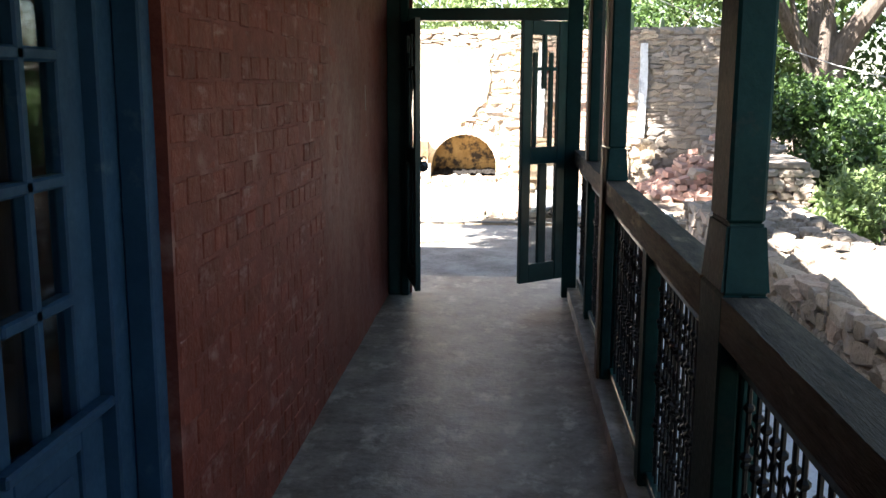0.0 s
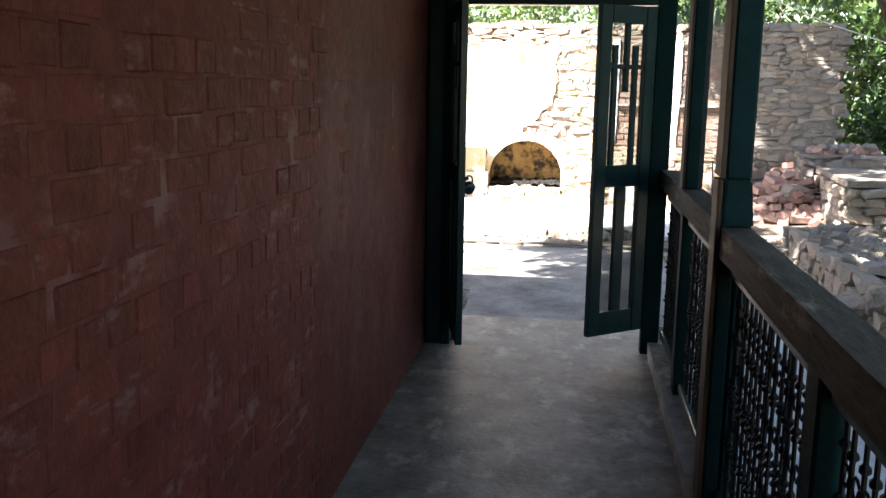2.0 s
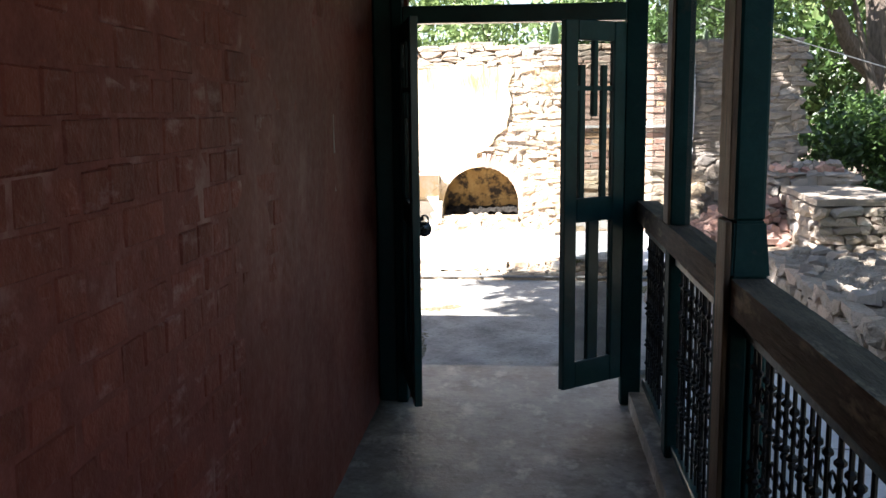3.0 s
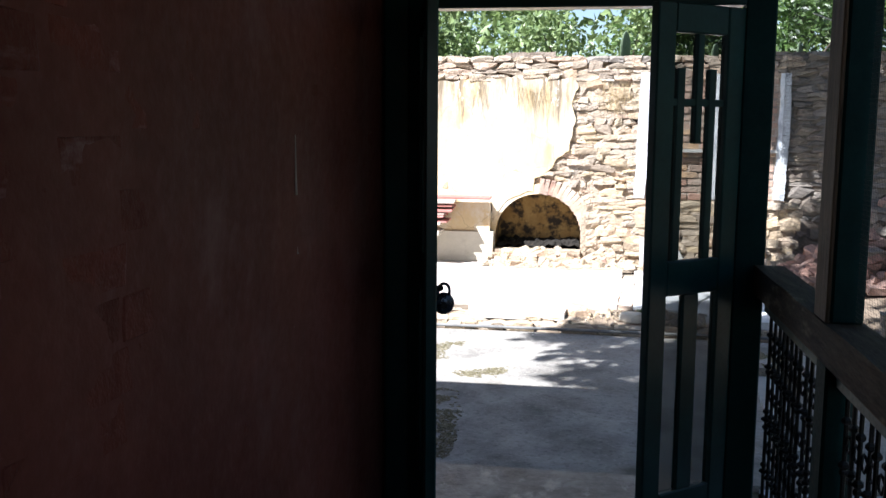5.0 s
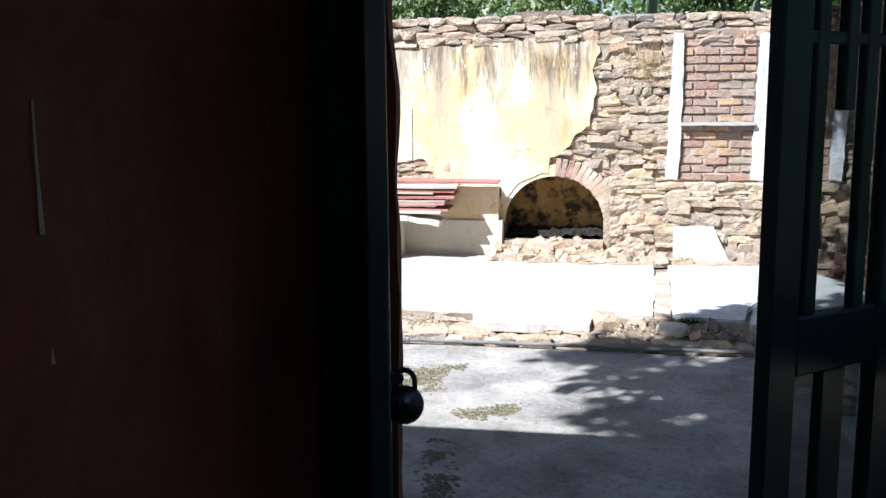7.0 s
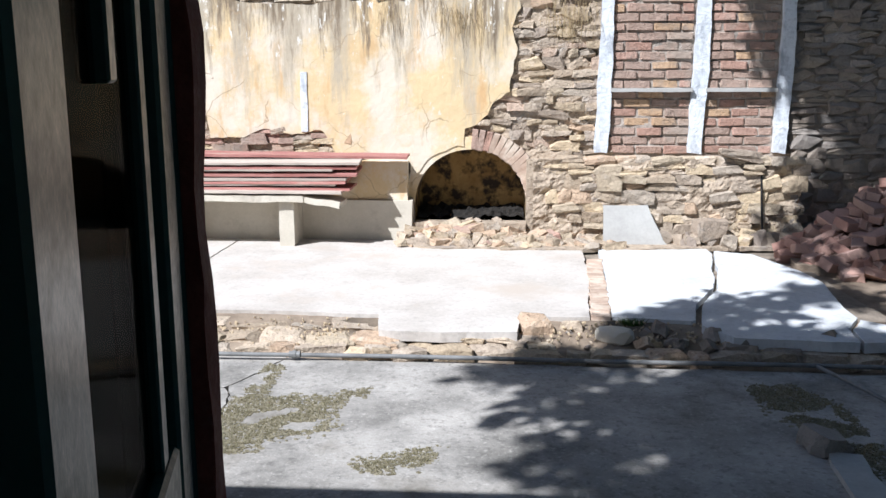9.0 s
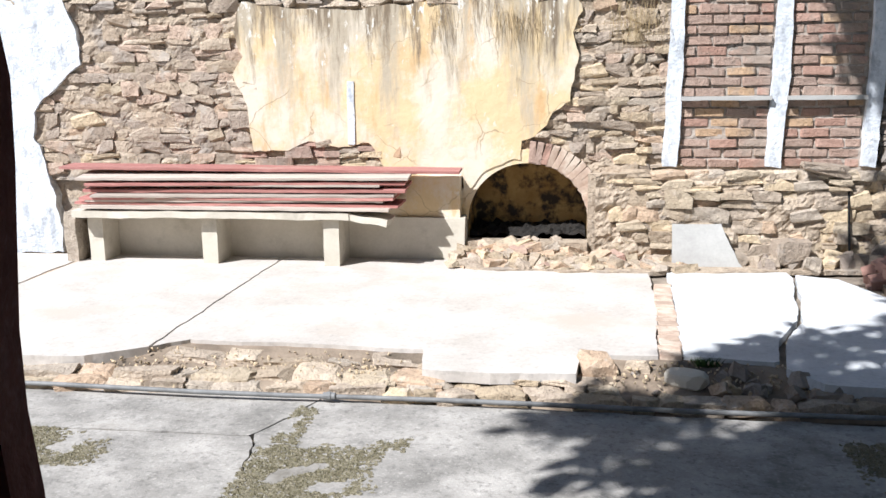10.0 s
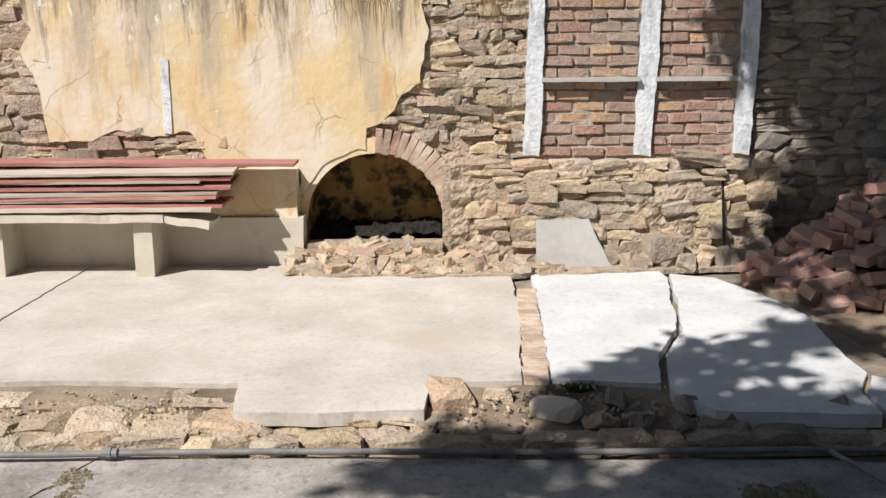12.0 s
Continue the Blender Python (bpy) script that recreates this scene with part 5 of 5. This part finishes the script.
for k in range(46):
    t_ = rng.random()
    piece("brick" if k % 2 else "stone", rng.choice(PILEBRICKS if k % 2 else GREYROCKS), (-0.12 + t_ * 0.75, rng.uniform(-0.6, -0.32), rng.uniform(0.0, 0.11)), (rng.uniform(0.1, 0.2), 0.11, 0.08), loose,
          (rng.uniform(-35, 35), rng.uniform(-35, 35), rng.uniform(0, 180)))
for k in range(110):
    x, y = rng.uniform(1.95, 3.2), rng.uniform(3.0, 9.2)
    s = rng.uniform(0.06, 0.17)
    on = 2.05 < x < 2.9
    tagged(piece("loose_stone", rng.choice(GREYROCKS), (x, y, (0.36 - max(0, 5.5 - y) * 0.09 if on else -0.08) + s * 0.2), (s * 1.2, s, s * 0.6), None, (rng.uniform(-15, 15), rng.uniform(-15, 15), rng.uniform(0, 180))),
           "weathered grey stone loose by the ruined wall", "stone", "loose stones by the wall")
apron = tagged(empty("apron", (1.2, 4.5, 0)), "pale cement apron slabs beside the veranda", "paving", kind="structure")
for y0, y1, x1 in ((-0.6, 1.2, 0.42), (1.24, 2.6, 0.36), (2.64, 3.2, 0.5), (-2.6, -0.64, 0.3)):
    part("apron_slab", prism(ragged([(-0.44, y0), (x1, y0), (x1 + 0.08, y1), (-0.44, y1)], 0.12, 0.02, y0), -0.12, rng.uniform(-0.035, -0.01)), M_SLAB2, apron)
tagged(link("fallen_pole", tube([(3.3, 6.2, 0.15), (3.7, 7.6, 0.1), (4.05, 9.0, 0.02)], 0.022, 8), M_CABLE), "pale bare pole lying beyond the ruined wall", "pole")


# ---- trees, bushes and distance ----
def leaves(name, clumps, count, size, material, parent=None, seed=0):
    """Leaf blades scattered in clumps: (x, y, z, radius)."""
    g = np.random.default_rng(seed)
    c = np.array(clumps, dtype=float)
    w = c[:, 3] ** 2
    pick = g.choice(len(c), count, p=w / w.sum())
    d = g.normal(size=(count, 3))
    d /= np.linalg.norm(d, axis=1, keepdims=True)
    r = g.random(count)[:, None] ** 0.45
    p = c[pick, :3] + d * r * c[pick, 3:4] * np.array([1, 1, 0.8])
    a = g.normal(size=(count, 3)) + np.array([0, 0, -0.3])
    a /= np.linalg.norm(a, axis=1, keepdims=True)
    b = np.cross(a, g.normal(size=(count, 3)) + np.array([0, 0, 0.8]))
    b /= np.linalg.norm(b, axis=1, keepdims=True)
    n = np.cross(a, b)
    s = size * (0.5 + g.random(count))[:, None]
    quad = np.stack([p, p + a * s * 0.55 + b * s * 0.28 + n * s * 0.06, p + a * s * 1.1, p + a * s * 0.5 - b * s * 0.28 + n * s * 0.06], axis=1).reshape(-1, 3)
    me = bpy.data.meshes.new(name)
    me.from_pydata(quad.tolist(), [], np.arange(count * 4).reshape(-1, 4).tolist())
    me.materials.append(material)
    ob = new(name, me)
    ob.parent = parent
    return ob


def tree(name, foot, limbs, clumps, count, size, material, label, seed):
    """limbs: lists of (x, y, z, radius) in world places."""
    top = tagged(empty(name, foot), label, "tree")
    back = Matrix.Translation([-v for v in foot])
    for i, limb in enumerate(limbs):
        pts, radii = [], []
        for a, c in zip(limb, limb[1:]):
            for k in range(5):
                f = k / 5
                p = Vector(a[:3]).lerp(Vector(c[:3]), f)
                pts.append(p + noise.noise_vector(p * 1.3 + Vector((seed, 0, 0))) * 0.07)
                radii.append((a[3] + (c[3] - a[3]) * f) * (1 + 0.12 * noise.noise(p * 3)))
        pts.append(Vector(limb[-1][:3]))
        radii.append(limb[-1][3])
        bm = tube(pts, radii, 10)
        bm.transform(back)
        part("trunk" if i == 0 else "limb", bm, M_BARK, top)
    crown = leaves("crown", [(x - foot[0], y - foot[1], z - foot[2], r) for x, y, z, r in clumps], count, size, material, top, seed)
    return top


def cloud(x0, x1, y0, y1, z0, z1, n, r, seed):
    g = random.Random(seed)
    return [(g.uniform(x0, x1), g.uniform(y0, y1), g.uniform(z0, z1), g.uniform(*r)) for _ in range(n)]


tree("tree", (6.1, 17.9, -1.0), [[(6.1, 17.9, -1.0, 0.42), (6.05, 17.9, 0.8, 0.34), (6.1, 17.9, 2.1, 0.33)],
                                 [(6.1, 17.9, 1.9, 0.26), (6.9, 17.6, 3.2, 0.18), (7.6, 17.2, 5.5, 0.11)],
                                 [(6.1, 17.9, 2.0, 0.28), (5.9, 18.0, 3.4, 0.22), (6.0, 18.3, 6.0, 0.13)],
                                 [(6.05, 17.9, 1.9, 0.2), (5.2, 17.5, 2.7, 0.13), (4.4, 17.0, 4.0, 0.07)]],
     cloud(3.0, 10.5, 16, 21, 3.9, 8.0, 55, (0.5, 1.2), 3), 26000, 0.13, M_LEAF, "large grey-brown tree with forked trunk and green crown", 5)
tree("tree", (5.3, 15.8, -0.8), [[(5.3, 15.8, -0.8, 0.13), (5.25, 15.8, 1.0, 0.11), (5.5, 15.8, 3.6, 0.08)], [(5.3, 15.8, 1.2, 0.07), (4.8, 15.6, 2.6, 0.05), (4.5, 15.5, 3.6, 0.03)]],
     cloud(3.9, 4.9, 15, 17, 2.9, 5.0, 12, (0.35, 0.6), 4), 6000, 0.11, M_LEAFLIGHT, "slender tree with pale green leaves", 6)
# the tree whose crown shades the courtyard
CROWN = []
g = random.Random(11)
EDGE = [(7.0, -0.6), (8.5, -0.45), (8.8, -0.5), (9.2, -0.34), (9.5, -0.42), (9.9, -0.55), (10.25, -0.15), (10.6, 0.25), (10.9, 0.45), (11.5, 0.75), (11.65, 1.15), (12.1, 1.55), (13.0, 1.95), (13.7, 2.5), (14.3, 2.75), (16.0, 3.2)]
while len(CROWN) < 400:
    gx, gy = g.uniform(-0.8, 6.0), g.uniform(7.2, 16.0)
    lim = next(a[1] + (c[1] - a[1]) * (gy - a[0]) / (c[0] - a[0]) for a, c in zip(EDGE, EDGE[1:]) if a[0] <= gy <= c[0])
    if gx > lim + 0.22 and g.random() < (1.0 if gy > 12.8 and gx < 5.0 else 0.25 if gx > 3.2 else 0.15 if gy > 10.4 else min(1.0, (gx - lim) / 0.55)):
        h = g.uniform(4.3, 6.4)
        CROWN.append((gx + SUN_WAY.x / SUN_WAY.z * h, gy + SUN_WAY.y / SUN_WAY.z * h, h, g.uniform(0.14, 0.34)))
# clumps out of view beside the veranda, added to hold back sun and sky
SIDE = [(g.uniform(0.3, 5.5), g.uniform(-7.5, 4.0), g.uniform(4.4, 6.5), g.uniform(0.35, 0.7)) for k in range(20)]
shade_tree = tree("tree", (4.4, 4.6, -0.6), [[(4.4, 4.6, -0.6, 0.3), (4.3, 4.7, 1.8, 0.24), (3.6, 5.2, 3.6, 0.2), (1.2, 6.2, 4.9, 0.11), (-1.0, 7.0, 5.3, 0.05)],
                                [(3.7, 5.1, 3.5, 0.16), (2.4, 7.2, 5.0, 0.09), (1.2, 9.0, 5.6, 0.04)], [(3.9, 5.0, 3.2, 0.14), (4.2, 6.8, 5.2, 0.08), (4.0, 8.5, 6.0, 0.04)]],
     CROWN, 46000, 0.14, M_LEAF, "spreading tree whose crown shades the courtyard", 8)
leaves("crown", [(x - 4.4, y - 4.6, z + 0.6, r) for x, y, z, r in SIDE], 12000, 0.15, M_LEAF, shade_tree, 9)


def bush(clumps, count, size, material, label, seed):
    foot = (sum(c[0] for c in clumps) / len(clumps), sum(c[1] for c in clumps) / len(clumps), min(c[2] for c in clumps))
    top = tagged(empty("bush", foot), label, "bush", "bushes beyond the walls")
    for i, c in enumerate(clumps[:7]):
        bm = tube([(0, 0, -0.8), ((c[0] - foot[0]) * 0.5, (c[1] - foot[1]) * 0.5, (c[2] - foot[2]) * 0.4), (c[0] - foot[0], c[1] - foot[1], c[2] - foot[2])], [0.03, 0.022, 0.008], 6)
        part("stem", bm, M_BARK, top)
    leaves("foliage", [(c[0] - foot[0], c[1] - foot[1], c[2] - foot[2], c[3]) for c in clumps], count, size, material, top, seed)


bush(cloud(-5.5, -1.5, 15.5, 19, 1.6, 3.6, 24, (0.35, 0.8), 21), 14000, 0.10, M_LEAFLIGHT, "sunlit green bush behind the courtyard wall", 21)
bush(cloud(-1.8, 1.6, 15.5, 19, 1.4, 3.2, 18, (0.3, 0.7), 22), 9000, 0.09, M_LEAFLIGHT, "pale green scrub behind the courtyard wall", 22)
bush(cloud(1.0, 3.8, 15.5, 20, 1.4, 4.0, 18, (0.4, 0.8), 23), 9000, 0.10, M_LEAF, "green scrub behind the shaded wall", 23)
bush(cloud(3.9, 6.0, 13.6, 16, -0.3, 1.5, 26, (0.35, 0.7), 24), 18000, 0.09, M_LEAF, "dense green bush beside the wall's end", 24)
bush(cloud(5.0, 9.0, 10, 15, -0.6, 1.1, 34, (0.4, 0.9), 25), 22000, 0.10, M_LEAF, "dense leafy bush beyond the ruined wall", 25)
bush(cloud(3.9, 5.6, 8.2, 11.5, -0.6, 0.5, 20, (0.25, 0.5), 26), 12000, 0.08, M_LEAFLIGHT, "low pale green bush beyond the ruined wall", 26)
bush(cloud(6.0, 16, 18, 26, 0.0, 6.5, 60, (0.8, 1.8), 27), 26000, 0.2, M_LEAF, "thick green woodland in the distance", 27)
bush(cloud(-12, 8, 22, 30, 1.5, 6.5, 60, (0.8, 1.8), 28), 22000, 0.22, M_LEAFLIGHT, "sunlit scrub on the slope in the distance", 28)


bush(cloud(5.2, 9.5, -7, 10, -0.2, 4.6, 75, (0.6, 1.2), 29), 26000, 0.24, M_LEAF, "tall dense thicket along the garden slope", 29)


def cactus(x, y, z, k):
    top = tagged(empty("prickly_pear", (x, y, z)), "pale green prickly pear with flat round pads behind the wall", "cactus", "prickly pears")
    for i in range(7):
        bm = bmesh.new()
        bmesh.ops.create_uvsphere(bm, u_segments=12, v_segments=8, radius=0.16)
        for v in bm.verts:
            v.co.y *= 0.18
            v.co.z *= 1.35
        bm.transform(pose(((i * 37 + k * 13) % 7 - 3) * 0.13, ((i * 17 + k) % 5 - 2) * 0.06, 0.15 + (i % 7) * 0.26, 0, ((i * 53 + k * 7) % 60) - 30, (i * 71) % 180))
        part("pad", bm, M_CACTUS, top)


for k, (x, y, z) in enumerate(((1.2, 14.8, 0.72), (1.9, 15.0, 0.85), (2.6, 15.4, 0.8), (0.5, 15.1, 0.9))):
    cactus(x, y, z, k)

# dry grass hanging on the wall top
tufts = []
for cx, n in ((-0.70, 90), (0.22, 80), (-1.3, 25)):
    for k in range(n):
        x = cx + rng.gauss(0, 0.12)
        tufts.append((x, 13.18 + rng.gauss(0, 0.008), 2.02 + rng.uniform(-0.08, 0.1)))
verts, faces = [], []
for x, y, z in tufts:
    i, h, d = len(verts), rng.uniform(0.12, 0.32), rng.uniform(-0.06, 0.06)
    verts.extend(((x - 0.002, y, z), (x + 0.002, y, z), (x + d, y - 0.03, z - h)))
    faces.append((i, i + 1, i + 2))
straw = bpy.data.meshes.new("dry_grass")
straw.from_pydata(verts, [], faces)
straw.materials.append(M_STRAW)
tagged(new("hanging_dry_grass", straw), "dry yellow grass hanging from the wall top", "grass", kind="stuff")

# cable across the garden
tagged(link("cable", tube([(2.1, 12.6, 2.75), (2.9, 12.2, 2.35), (4.2, 11.6, 1.85), (6.5, 10.5, 1.2)], 0.006, 6), M_CABLE), "pale cable sagging across the garden", "cable")

# ---- corridor bricks, last ----
BR = [brick_mesh("brick", M_RED_PIECE, 40 + i, 0.05, 0.085) for i in range(5)]
near, rest_v, rest_f = 0, [], []
row, z = 0, 0.0
while z < 2.42:
    length = 0.232 if row % 2 else 0.117
    y = 1.71 - (0.058 if row % 2 else 0.0)
    while y < 6.20:
        a, c = max(y, 1.71), min(y + length, 6.20)
        if c - a > 0.03:
            at = (WALL_X - 0.0445 + rng.uniform(-0.0025, 0.0035), (a + c) / 2, z + 0.045 + rng.uniform(-0.004, 0.004))
            size = (0.09, c - a + rng.uniform(-0.004, 0.002), 0.0885 + rng.uniform(-0.005, 0.003))
            turn = (rng.uniform(-0.6, 0.6), rng.uniform(-0.5, 0.5), rng.uniform(-0.7, 0.7))
            if 0.72 < z < 1.66 and a < 4.6 and near < 300:
                near += 1
                piece("brick", BR[near % 5], at, size, wall_block, turn)
            else:
                m = Matrix.LocRotScale(at, Euler([radians(t) for t in turn]), size)
                me = BR[(row * 3 + len(rest_f)) % 5]
                i = len(rest_v)
                rest_v.extend([tuple(m @ v.co) for v in me.vertices])
                rest_f.extend([tuple(i + k for k in p.vertices) for p in me.polygons])
        y += length
    z += 0.0895
    row += 1
me = bpy.data.meshes.new("bricks")
me.from_pydata(rest_v, [], rest_f)
me.materials.append(M_RED)
ob = new("bricks", me)
ob.parent = wall_block
tagged(ob, kind="stuff")

# thick smooth paint that hides the bricks towards the doorway
coat_v, coat_f = [], []
NY, NZC = 150, 130
for k in range(NZC + 1):
    for i in range(NY + 1):
        y, z = 2.4 + 3.79 * i / NY, 0.01 + 2.41 * k / NZC
        f = max(0.0, min(1.0, (y - 3.0) / 1.5))
        out = -0.011 + 0.0175 * f * f * (3 - 2 * f) + noise.fractal(Vector((y * 3.2, z * 3.2, 2)), 0.7, 2.1, 4) * 0.006
        coat_v.append((WALL_X + out, y, z))
for k in range(NZC):
    for i in range(NY):
        j = k * (NY + 1) + i
        coat_f.append((j, j + 1, j + NY + 2, j + NY + 1))
coat = bpy.data.meshes.new("paint_coat")
coat.from_pydata(coat_v, [], coat_f)
coat.materials.append(M_RED_COAT)
for p in coat.polygons:
    p.use_smooth = True
ob = new("paint_coat", coat)
ob.parent = wall_block
for y, z0, z1 in ((5.115, 1.44, 1.60), (5.118, 1.28, 1.30)):
    part("paint_drip", tube([(WALL_X + 0.009, y + 0.001, z1), (WALL_X + 0.009, y, (z0 + z1) / 2), (WALL_X + 0.010, y - 0.001, z0)], [0.0012, 0.002, 0.0038], 6), M_DRIP, wall_block, "thin run of white paint")
